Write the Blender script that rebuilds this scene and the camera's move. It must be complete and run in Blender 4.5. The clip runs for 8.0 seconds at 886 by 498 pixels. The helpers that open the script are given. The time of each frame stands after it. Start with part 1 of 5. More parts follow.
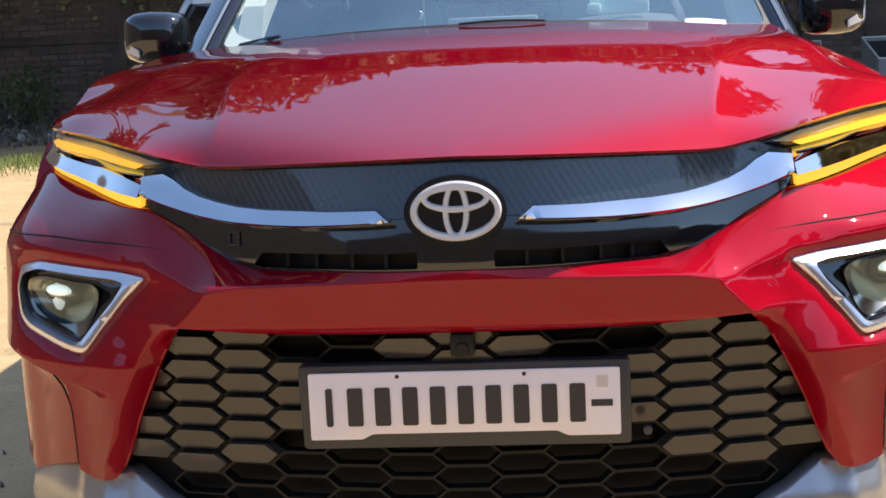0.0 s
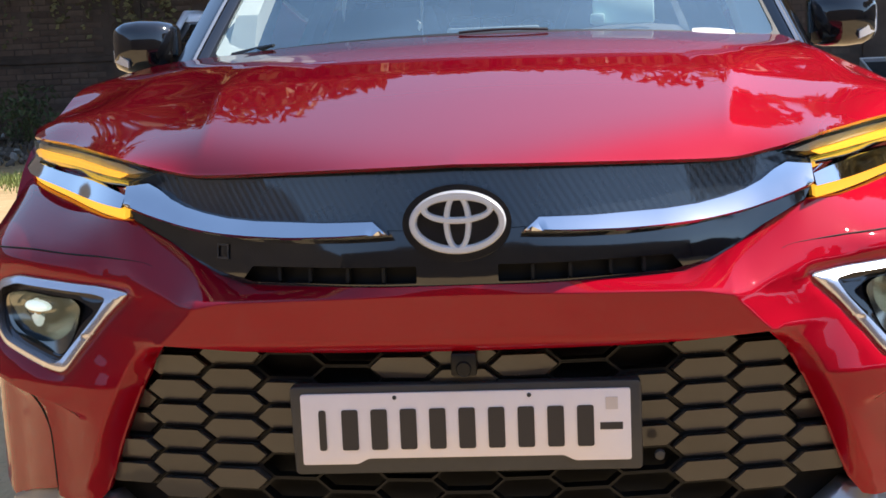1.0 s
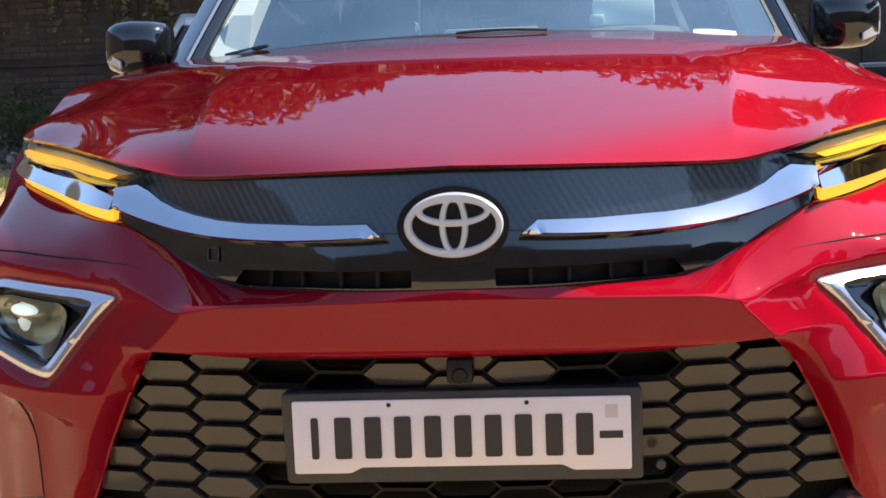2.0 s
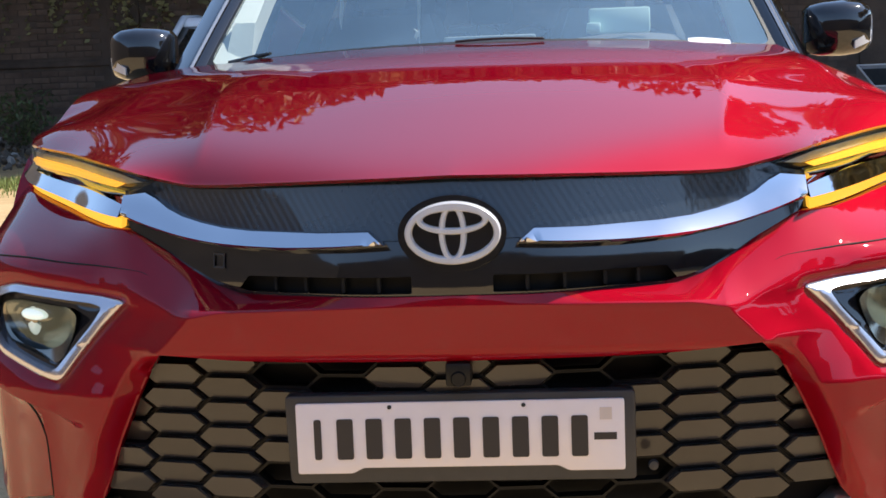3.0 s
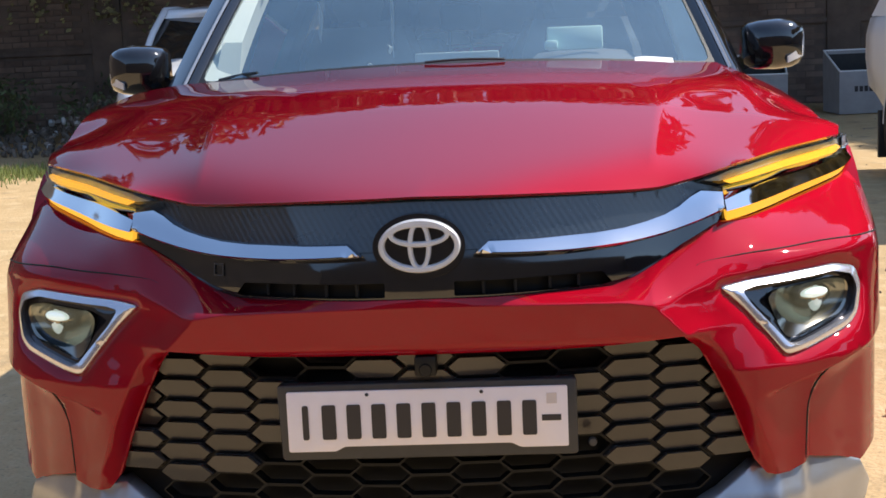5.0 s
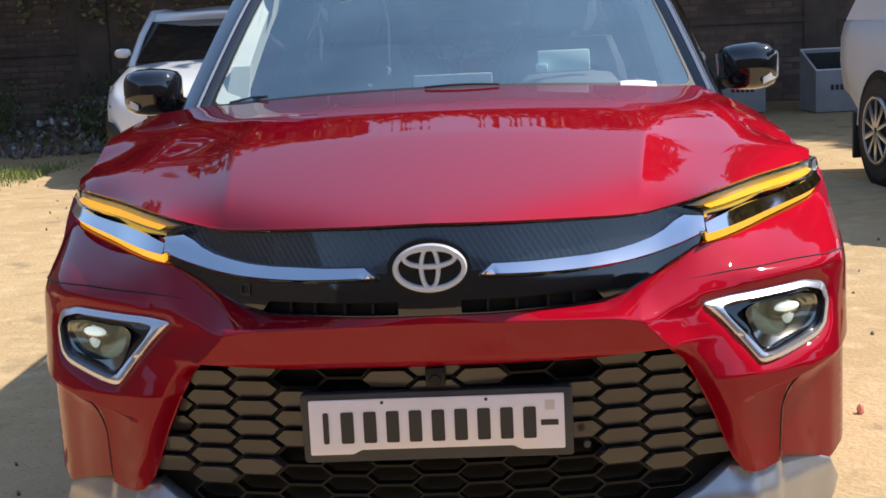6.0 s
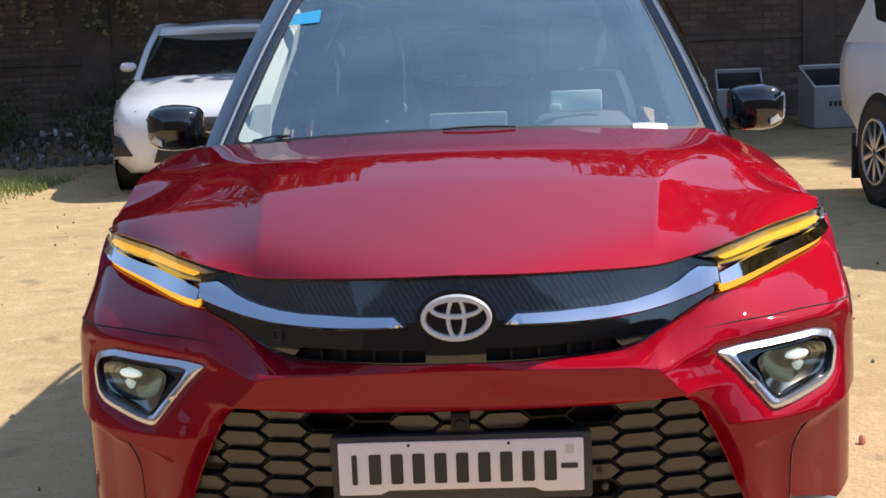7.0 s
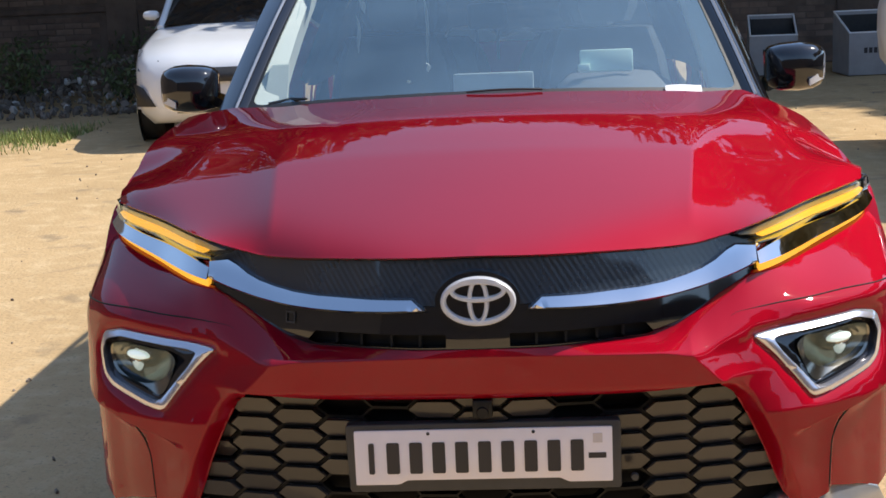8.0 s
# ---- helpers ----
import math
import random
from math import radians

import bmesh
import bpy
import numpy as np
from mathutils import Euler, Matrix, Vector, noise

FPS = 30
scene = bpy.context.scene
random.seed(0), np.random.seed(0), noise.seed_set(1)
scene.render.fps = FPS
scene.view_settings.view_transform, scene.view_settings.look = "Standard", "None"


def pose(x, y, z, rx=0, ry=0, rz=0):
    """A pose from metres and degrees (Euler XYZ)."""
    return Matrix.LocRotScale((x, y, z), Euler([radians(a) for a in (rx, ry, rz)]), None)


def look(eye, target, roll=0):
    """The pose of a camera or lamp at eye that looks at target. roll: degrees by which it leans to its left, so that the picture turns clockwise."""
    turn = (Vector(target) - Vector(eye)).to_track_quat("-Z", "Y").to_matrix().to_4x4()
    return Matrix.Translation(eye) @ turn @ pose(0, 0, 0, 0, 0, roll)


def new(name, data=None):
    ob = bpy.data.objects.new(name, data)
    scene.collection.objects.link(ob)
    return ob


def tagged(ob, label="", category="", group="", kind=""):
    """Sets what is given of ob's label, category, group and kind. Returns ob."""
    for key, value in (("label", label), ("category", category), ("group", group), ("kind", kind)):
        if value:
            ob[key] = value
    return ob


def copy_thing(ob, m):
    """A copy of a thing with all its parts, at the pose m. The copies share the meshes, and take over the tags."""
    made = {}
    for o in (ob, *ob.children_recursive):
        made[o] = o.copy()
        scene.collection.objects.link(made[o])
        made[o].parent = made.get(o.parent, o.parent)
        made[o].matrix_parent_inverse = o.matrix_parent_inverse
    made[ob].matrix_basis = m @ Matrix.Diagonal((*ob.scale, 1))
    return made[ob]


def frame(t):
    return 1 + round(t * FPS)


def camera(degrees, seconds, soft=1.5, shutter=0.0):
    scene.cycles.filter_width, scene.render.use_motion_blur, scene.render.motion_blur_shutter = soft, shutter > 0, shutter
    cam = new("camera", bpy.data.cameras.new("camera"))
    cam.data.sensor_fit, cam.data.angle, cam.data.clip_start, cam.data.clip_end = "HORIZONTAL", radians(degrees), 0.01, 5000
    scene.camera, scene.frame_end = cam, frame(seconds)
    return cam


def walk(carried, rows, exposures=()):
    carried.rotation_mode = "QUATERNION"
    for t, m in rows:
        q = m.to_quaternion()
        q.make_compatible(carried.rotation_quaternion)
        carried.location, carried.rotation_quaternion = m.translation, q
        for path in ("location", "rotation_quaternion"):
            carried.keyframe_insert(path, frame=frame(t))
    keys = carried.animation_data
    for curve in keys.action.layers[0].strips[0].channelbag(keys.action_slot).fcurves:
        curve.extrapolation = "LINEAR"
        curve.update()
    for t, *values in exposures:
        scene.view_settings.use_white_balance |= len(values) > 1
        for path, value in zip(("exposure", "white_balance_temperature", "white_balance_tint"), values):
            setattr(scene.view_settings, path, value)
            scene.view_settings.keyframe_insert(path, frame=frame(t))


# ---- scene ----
cam = camera(34.5, 8.0, soft=1.6)
PATH = [
    (0, (0.163, -2.202, 1.186), (-0.002, -0.236, 0.857), -2.6),
    (0.5, (0.151, -2.153, 1.168), (-0.009, -0.184, 0.856), -2.5),
    (1, (0.144, -2.085, 1.154), (-0.013, -0.113, 0.855), -2.4),
    (1.5, (0.143, -2.029, 1.143), (-0.012, -0.057, 0.851), -2.3),
    (3, (0.148, -2.092, 1.164), (-0.005, -0.119, 0.871), -2.2),
    (3.5, (0.169, -2.184, 1.190), (0.018, -0.212, 0.894), -2.2),
    (4, (0.194, -2.277, 1.214), (0.046, -0.305, 0.913), -2.3),
    (4.5, (0.203, -2.347, 1.237), (0.064, -0.376, 0.925), -2.4),
    (6, (0.162, -2.680, 1.366), (0.064, -0.711, 1.032), -2.7),
    (6.5, (0.137, -2.775, 1.429), (0.048, -0.805, 1.094), -2.6),
    (7, (0.110, -2.783, 1.478), (0.019, -0.813, 1.150), -2.3),
    (7.5, (0.112, -2.708, 1.492), (0.004, -0.738, 1.156), -2.3),
    (8, (0.118, -2.617, 1.517), (-0.015, -0.663, 1.113), -2.5),
]
walk(cam, [(t, look(eye, target, roll)) for t, eye, target, roll in PATH],
     [(0, 1.04), (1.5, 1.08), (3.0, 1.02), (4.5, 0.90), (6.5, 0.76), (8.0, 0.72)])

# ---------------------------------------------------------------- light
world = bpy.data.worlds.new("sky")
scene.world = world
world.use_nodes = True
wn, wl = world.node_tree.nodes, world.node_tree.links
SUN_ELEVATION, SUN_AZIMUTH = 52.0, 74.0
sky = wn.new("ShaderNodeTexSky")
sky.sky_type = "NISHITA"
sky.sun_disc = False
sky.sun_elevation = radians(SUN_ELEVATION)
sky.sun_rotation = radians(SUN_AZIMUTH)
sky.dust_density = 0.25
wl.new(sky.outputs["Color"], wn["Background"].inputs["Color"])
wn["Background"].inputs["Strength"].default_value = 0.15
sun_data = bpy.data.lights.new("sun", "SUN")
sun_data.energy, sun_data.angle, sun_data.color = 3.2, radians(0.53), (1.0, 0.94, 0.86)
sun = new("sun", sun_data)
SUN_WAY = Vector((math.sin(radians(SUN_AZIMUTH)) * math.cos(radians(SUN_ELEVATION)),
                  math.cos(radians(SUN_AZIMUTH)) * math.cos(radians(SUN_ELEVATION)), math.sin(radians(SUN_ELEVATION))))
sun.matrix_world = look(SUN_WAY * 30, (0, 0, 0))


# ---------------------------------------------------------------- materials
def material(name, color, rough=0.5, metal=0.0, coat=0.0, spec=0.5, alt=None, scale=8.0, amount=0.5, grain=0.0, grain_scale=200.0,
             rough_var=0.0, coat_rough=0.03, per_object=0.0, per_island=0.0):
    """A surface: two colours mixed by noise at two scales, uneven gloss, fine relief."""
    m = bpy.data.materials.new(name)
    m.use_nodes = True
    n, l = m.node_tree.nodes, m.node_tree.links
    b = n["Principled BSDF"]
    b.inputs["Roughness"].default_value, b.inputs["Metallic"].default_value = rough, metal
    b.inputs["Coat Weight"].default_value, b.inputs["Coat Roughness"].default_value = coat, coat_rough
    b.inputs["Specular IOR Level"].default_value = spec
    b.inputs["Base Color"].default_value = (*color, 1)
    where = n.new("ShaderNodeTexCoord").outputs["Object"]
    if alt is None:
        alt = tuple(c * 0.86 for c in color)
    big = n.new("ShaderNodeTexNoise")
    big.inputs["Scale"].default_value, big.inputs["Detail"].default_value, big.inputs["Roughness"].default_value = scale, 8, 0.62
    l.new(where, big.inputs["Vector"])
    fine = n.new("ShaderNodeTexNoise")
    fine.inputs["Scale"].default_value, fine.inputs["Detail"].default_value = grain_scale, 3
    l.new(where, fine.inputs["Vector"])
    ramp = n.new("ShaderNodeMapRange")
    ramp.inputs["From Min"].default_value, ramp.inputs["From Max"].default_value = 0.35, 0.65
    ramp.inputs["To Max"].default_value = amount
    l.new(big.outputs["Fac"], ramp.inputs["Value"])
    mix = n.new("ShaderNodeMix")
    mix.data_type = "RGBA"
    mix.inputs["A"].default_value, mix.inputs["B"].default_value = (*color, 1), (*alt, 1)
    l.new(ramp.outputs["Result"], mix.inputs["Factor"])
    last = mix.outputs["Result"]
    spread = per_object or per_island
    if spread:
        if per_object:
            pick = n.new("ShaderNodeObjectInfo").outputs["Random"]
        else:
            pick = n.new("ShaderNodeNewGeometry").outputs["Random Per Island"]
        lift = n.new("ShaderNodeMapRange")
        lift.inputs["To Min"].default_value, lift.inputs["To Max"].default_value = 1 - spread, 1 + spread
        l.new(pick, lift.inputs["Value"])
        hsv = n.new("ShaderNodeHueSaturation")
        l.new(last, hsv.inputs["Color"])
        l.new(lift.outputs["Result"], hsv.inputs["Value"])
        last = hsv.outputs["Color"]
    l.new(last, b.inputs["Base Color"])
    if rough_var:
        rr = n.new("ShaderNodeMapRange")
        rr.inputs["To Min"].default_value, rr.inputs["To Max"].default_value = max(0.02, rough - rough_var), rough + rough_var
        l.new(big.outputs["Fac"], rr.inputs["Value"])
        l.new(rr.outputs["Result"], b.inputs["Roughness"])
    if grain:
        bump = n.new("ShaderNodeBump")
        bump.inputs["Strength"].default_value, bump.inputs["Distance"].default_value = grain, 1.0 / grain_scale
        l.new(fine.outputs["Fac"], bump.inputs["Height"])
        l.new(bump.outputs["Normal"], b.inputs["Normal"])
    return m


def glow(name, color, strength):
    m = bpy.data.materials.new(name)
    m.use_nodes = True
    b = m.node_tree.nodes["Principled BSDF"]
    b.inputs["Base Color"].default_value = (*color, 1)
    b.inputs["Emission Color"].default_value = (*color, 1)
    b.inputs["Emission Strength"].default_value = strength
    b.inputs["Roughness"].default_value = 0.25
    return m


def glass(name, tint, rough=0.0, alpha=0.25, haze=0.0):
    """Thin pane: mostly clear, with a mirror's gloss."""
    m = bpy.data.materials.new(name)
    m.use_nodes = True
    n, l = m.node_tree.nodes, m.node_tree.links
    n.remove(n["Principled BSDF"])
    clear, shine, mix = n.new("ShaderNodeBsdfTransparent"), n.new("ShaderNodeBsdfGlossy"), n.new("ShaderNodeMixShader")
    clear.inputs["Color"].default_value = (*tint, 1)
    shine.inputs["Roughness"].default_value = rough
    shine.inputs["Color"].default_value = (0.74, 0.92, 1.0, 1)
    fres = n.new("ShaderNodeFresnel")
    fres.inputs["IOR"].default_value = 1.5 + alpha
    l.new(fres.outputs["Fac"], mix.inputs["Fac"])
    l.new(clear.outputs["BSDF"], mix.inputs[1])
    l.new(shine.outputs["BSDF"], mix.inputs[2])
    last = mix.outputs["Shader"]
    if haze:
        # a bluish diffuse film paints the sky's haze onto the pane
        film, over, spots, span = n.new("ShaderNodeBsdfDiffuse"), n.new("ShaderNodeMixShader"), n.new("ShaderNodeTexNoise"), n.new("ShaderNodeMapRange")
        film.inputs["Color"].default_value = (0.40, 0.60, 0.74, 1)
        spots.inputs["Scale"].default_value, spots.inputs["Detail"].default_value = 5.0, 6
        span.inputs["To Min"].default_value, span.inputs["To Max"].default_value = haze * 0.4, haze * 1.6
        l.new(spots.outputs["Fac"], span.inputs["Value"])
        l.new(span.outputs["Result"], over.inputs["Fac"])
        l.new(last, over.inputs[1])
        l.new(film.outputs["BSDF"], over.inputs[2])
        last = over.outputs["Shader"]
    l.new(last, n["Material Output"].inputs["Surface"])
    return m


def car_paint():
    """Red metallic paint: a broad flake gleam under a clear coat."""
    m = bpy.data.materials.new("red_metallic_paint")
    m.use_nodes = True
    n, l = m.node_tree.nodes, m.node_tree.links
    n.remove(n["Principled BSDF"])
    flake, pigment, coat = n.new("ShaderNodeBsdfAnisotropic"), n.new("ShaderNodeBsdfDiffuse"), n.new("ShaderNodeBsdfAnisotropic")
    flake.distribution = "BECKMANN"
    flake.inputs["Roughness"].default_value = 0.74
    pigment.inputs["Color"].default_value = (0.20, 0.0020, 0.009, 1)
    coat.distribution = "GGX"
    coat.inputs["Roughness"].default_value = 0.02
    where = n.new("ShaderNodeTexCoord").outputs["Object"]
    cloud, dots, tone = n.new("ShaderNodeTexNoise"), n.new("ShaderNodeTexNoise"), n.new("ShaderNodeMix")
    cloud.inputs["Scale"].default_value, cloud.inputs["Detail"].default_value = 3.0, 6
    dots.inputs["Scale"].default_value = 1500.0
    l.new(where, cloud.inputs["Vector"])
    l.new(where, dots.inputs["Vector"])
    tone.data_type = "RGBA"
    tone.inputs["A"].default_value, tone.inputs["B"].default_value = (0.385, 0.0028, 0.016, 1), (0.335, 0.0025, 0.014, 1)
    l.new(cloud.outputs["Fac"], tone.inputs["Factor"])
    l.new(tone.outputs["Result"], flake.inputs["Color"])
    bump = n.new("ShaderNodeBump")
    bump.inputs["Strength"].default_value, bump.inputs["Distance"].default_value = 0.05, 0.0006
    l.new(dots.outputs["Fac"], bump.inputs["Height"])
    l.new(bump.outputs["Normal"], flake.inputs["Normal"])
    under, over, fres = n.new("ShaderNodeMixShader"), n.new("ShaderNodeMixShader"), n.new("ShaderNodeFresnel")
    under.inputs["Fac"].default_value = 0.68
    l.new(pigment.outputs["BSDF"], under.inputs[1])
    l.new(flake.outputs["BSDF"], under.inputs[2])
    fres.inputs["IOR"].default_value = 1.50
    l.new(fres.outputs["Fac"], over.inputs["Fac"])
    l.new(under.outputs["Shader"], over.inputs[1])
    l.new(coat.outputs["BSDF"], over.inputs[2])
    l.new(over.outputs["Shader"], n["Material Output"].inputs["Surface"])
    return m


PAINT = car_paint()
GLOSS = material("gloss_black", (0.010, 0.010, 0.012), 0.08, 0, 0.9, alt=(0.015, 0.015, 0.017), scale=5, rough_var=0.03)
CELLS = material("grille_black", (0.040, 0.034, 0.031), 0.25, 0, 0.45, spec=0.5, alt=(0.050, 0.043, 0.039), scale=14, rough_var=0.08, per_object=0.25)
MATTE = material("black_plastic", (0.022, 0.022, 0.023), 0.55, alt=(0.035, 0.034, 0.033), scale=20, grain=0.25, grain_scale=900)
LATTICE = material("grille_frame_black", (0.008, 0.008, 0.009), 0.42, spec=0.3, alt=(0.012, 0.011, 0.011), scale=12)
# near-black that puts the shade of gaps and recesses into the colour
VOID = material("recess_shade", (0.006, 0.006, 0.006), 0.8)
CHROME = material("chrome", (0.70, 0.71, 0.74), 0.05, 1.0, alt=(0.63, 0.64, 0.67), scale=6, rough_var=0.03)
SATIN = material("satin_silver", (0.44, 0.44, 0.45), 0.32, 0.7, alt=(0.37, 0.37, 0.38), scale=10, grain=0.1, grain_scale=800)
SURROUND = material("satin_chrome", (0.80, 0.76, 0.78), 0.20, 0.75, alt=(0.72, 0.69, 0.71), scale=10, rough_var=0.05)
BRIGHT = material("bright_silver", (0.84, 0.84, 0.86), 0.30, 0.35, alt=(0.78, 0.78, 0.80), scale=14)
RUBBER = material("tyre_rubber", (0.022, 0.021, 0.02), 0.75, alt=(0.05, 0.045, 0.04), scale=15, grain=0.3, grain_scale=300)
ALLOY = material("alloy", (0.50, 0.51, 0.53), 0.28, 0.9, alt=(0.40, 0.41, 0.42), scale=12)
PLATE = material("plate_white", (0.96, 0.87, 0.87), 0.38, alt=(0.91, 0.82, 0.82), scale=18, amount=0.6)
INK = material("plate_ink", (0.03, 0.027, 0.032), 0.45)
FRAMEM = material("plate_frame_plastic", (0.042, 0.041, 0.043), 0.42, alt=(0.058, 0.057, 0.058), scale=25, grain=0.2, grain_scale=700)
AMBER = glow("amber_light", (0.90, 0.44, 0.04), 0.62)
GUIDE = material("light_guide", (0.76, 0.71, 0.60), 0.25, 0.4, 0.5, alt=(0.55, 0.50, 0.42), scale=25)
LAMPDIM = glow("lamp_light_dim", (0.55, 0.62, 0.58), 0.28)
LAMPLIT = glow("lamp_light", (0.72, 0.82, 0.77), 0.38)
CLEAR = glass("lamp_glass", (0.93, 0.95, 0.95))
SCREEN = glass("windscreen_glass", (0.84, 0.92, 0.93), alpha=0.9, haze=0.125)
SIDEGLASS = glass("side_glass", (0.55, 0.62, 0.62), alpha=0.25)
REFLECTOR = material("lamp_reflector", (0.34, 0.32, 0.275), 0.18, 1.0, alt=(0.25, 0.235, 0.20), scale=30)
WHITE = material("white_paint", (0.80, 0.81, 0.82), 0.3, 0, 0.8, alt=(0.75, 0.76, 0.77), scale=4)
CABIN = material("cabin_grey", (0.13, 0.135, 0.14), 0.5, alt=(0.18, 0.18, 0.185), scale=6, grain=0.2, grain_scale=300)
SEATS = material("wrapped_seat_fabric", (0.10, 0.11, 0.115), 0.35, 0, 0.6, alt=(0.075, 0.08, 0.085), scale=9, grain=0.2, grain_scale=200)
PALE = material("pale_trim", (0.60, 0.64, 0.60), 0.55, alt=(0.55, 0.57, 0.52), scale=6)
PAPER = material("paper", (0.80, 0.79, 0.78), 0.7, alt=(0.74, 0.73, 0.72), scale=15)


def ribbed():
    """Black gloss panel with fine slanting ribs."""
    m = material("ribbed_black", (0.020, 0.027, 0.037), 0.27, 0, 1.0, alt=(0.025, 0.033, 0.044), scale=5, rough_var=0.05)
    n, l = m.node_tree.nodes, m.node_tree.links
    where = n.new("ShaderNodeTexCoord").outputs["Object"]
    turn = n.new("ShaderNodeMapping")
    turn.inputs["Rotation"].default_value = (0, radians(32), 0)
    l.new(where, turn.inputs["Vector"])
    wave = n.new("ShaderNodeTexWave")
    wave.bands_direction = "X"
    wave.inputs["Scale"].default_value = 29.0
    l.new(turn.outputs["Vector"], wave.inputs["Vector"])
    bump = n.new("ShaderNodeBump")
    bump.inputs["Strength"].default_value, bump.inputs["Distance"].default_value = 0.16, 0.002
    l.new(wave.outputs["Fac"], bump.inputs["Height"])
    l.new(bump.outputs["Normal"], n["Principled BSDF"].inputs["Normal"])
    return m


RIBBED = ribbed()


from mathutils.geometry import delaunay_2d_cdt

# ---------------------------------------------------------------- mesh tools
def link(name, bm, mat, parent=None, label="", smooth=40):
    """ONE mesh object out of a bmesh, under a thing or a part."""
    me = bpy.data.meshes.new(name)
    bmesh.ops.recalc_face_normals(bm, faces=bm.faces)
    bm.to_mesh(me)
    bm.free()
    me.materials.append(mat)
    if smooth:
        me.polygons.foreach_set("use_smooth", [True] * len(me.polygons))
        me.set_sharp_from_angle(angle=radians(smooth))
    ob = new(name, me)
    if parent is not None:
        ob.parent = parent
    if label:
        ob["label"] = label
    return ob


def part(name, bm, mat, parent, label="", smooth=40):
    return link(name, bm, mat, parent, label, smooth)


def thing(name, m, label, category, group="", kind=""):
    ob = new(name)
    ob.matrix_world = m
    bpy.context.view_layer.update()
    return tagged(ob, label, category, group, kind)


def knots(xs, ys):
    """A smooth curve without overshoot through knots (monotone cubic)."""
    xs, ys = np.array(xs, float), np.array(ys, float)
    h, d = np.diff(xs), np.diff(ys) / np.diff(xs)
    m = np.zeros(len(xs))
    m[0], m[-1] = d[0], d[-1]
    for i in range(1, len(xs) - 1):
        if d[i - 1] * d[i] > 0:
            w1, w2 = 2 * h[i] + h[i - 1], h[i] + 2 * h[i - 1]
            m[i] = (w1 + w2) / (w1 / d[i - 1] + w2 / d[i])

    def at(x):
        x = np.clip(np.asarray(x, float), xs[0], xs[-1])
        i = np.clip(np.searchsorted(xs, x, side="right") - 1, 0, len(xs) - 2)
        t = (x - xs[i]) / h[i]
        return ((1 + 2 * t) * (1 - t) ** 2 * ys[i] + t * (1 - t) ** 2 * h[i] * m[i]
                + t * t * (3 - 2 * t) * ys[i + 1] + t * t * (t - 1) * h[i] * m[i + 1])
    return at


def ramp(a, b, v):
    t = np.clip((np.asarray(v, float) - a) / (b - a), 0, 1)
    return t * t * (3 - 2 * t)


def mirrored(half):
    """A closed outline out of its half from x = 0 to x = 0, on the side of +x."""
    return half + [(-x, z) for x, z in reversed(half) if abs(x) > 1e-6]


def flip(loop):
    return [(-x, z) for x, z in reversed(loop)]


def soften(loop, r=0.01, n=3):
    """Rounds the corners of a closed outline."""
    out, k = [], len(loop)
    for i in range(k):
        p, a, b = (np.array(loop[j % k], float) for j in (i, i - 1, i + 1))
        ra, rb = (min(r / max(np.linalg.norm(q - p), 1e-9), 0.45) for q in (a, b))
        s, e = p + (a - p) * ra, p + (b - p) * rb
        for j in range(n + 1):
            t = j / n
            out.append(tuple((1 - t) ** 2 * s + 2 * t * (1 - t) * p + t * t * e))
    return out


def dense(loop, step):
    out, k = [], len(loop)
    for i in range(k):
        a, b = np.array(loop[i], float), np.array(loop[(i + 1) % k], float)
        n = max(1, int(np.ceil(np.linalg.norm(b - a) / step)))
        out += [tuple(a + (b - a) * j / n) for j in range(n)]
    return out


def inside(pts, loop):
    x, y = pts[:, 0], pts[:, 1]
    hit, k = np.zeros(len(pts), bool), len(loop)
    for i in range(k):
        (x0, y0), (x1, y1) = loop[i], loop[(i + 1) % k]
        if y0 != y1:
            hit ^= ((y0 > y) != (y1 > y)) & (x < (x1 - x0) * (y - y0) / (y1 - y0) + x0)
    return hit


def inset_loop(loop, d):
    p = np.array(loop)
    t = np.roll(p, -1, 0) - np.roll(p, 1, 0)
    t /= np.maximum(np.linalg.norm(t, axis=1), 1e-9)[:, None]
    area = np.sum(p[:, 0] * np.roll(p[:, 1], -1) - p[:, 1] * np.roll(p[:, 0], -1))
    n = np.stack([-t[:, 1], t[:, 0]], 1) * (1 if area > 0 else -1)
    return p + n * d


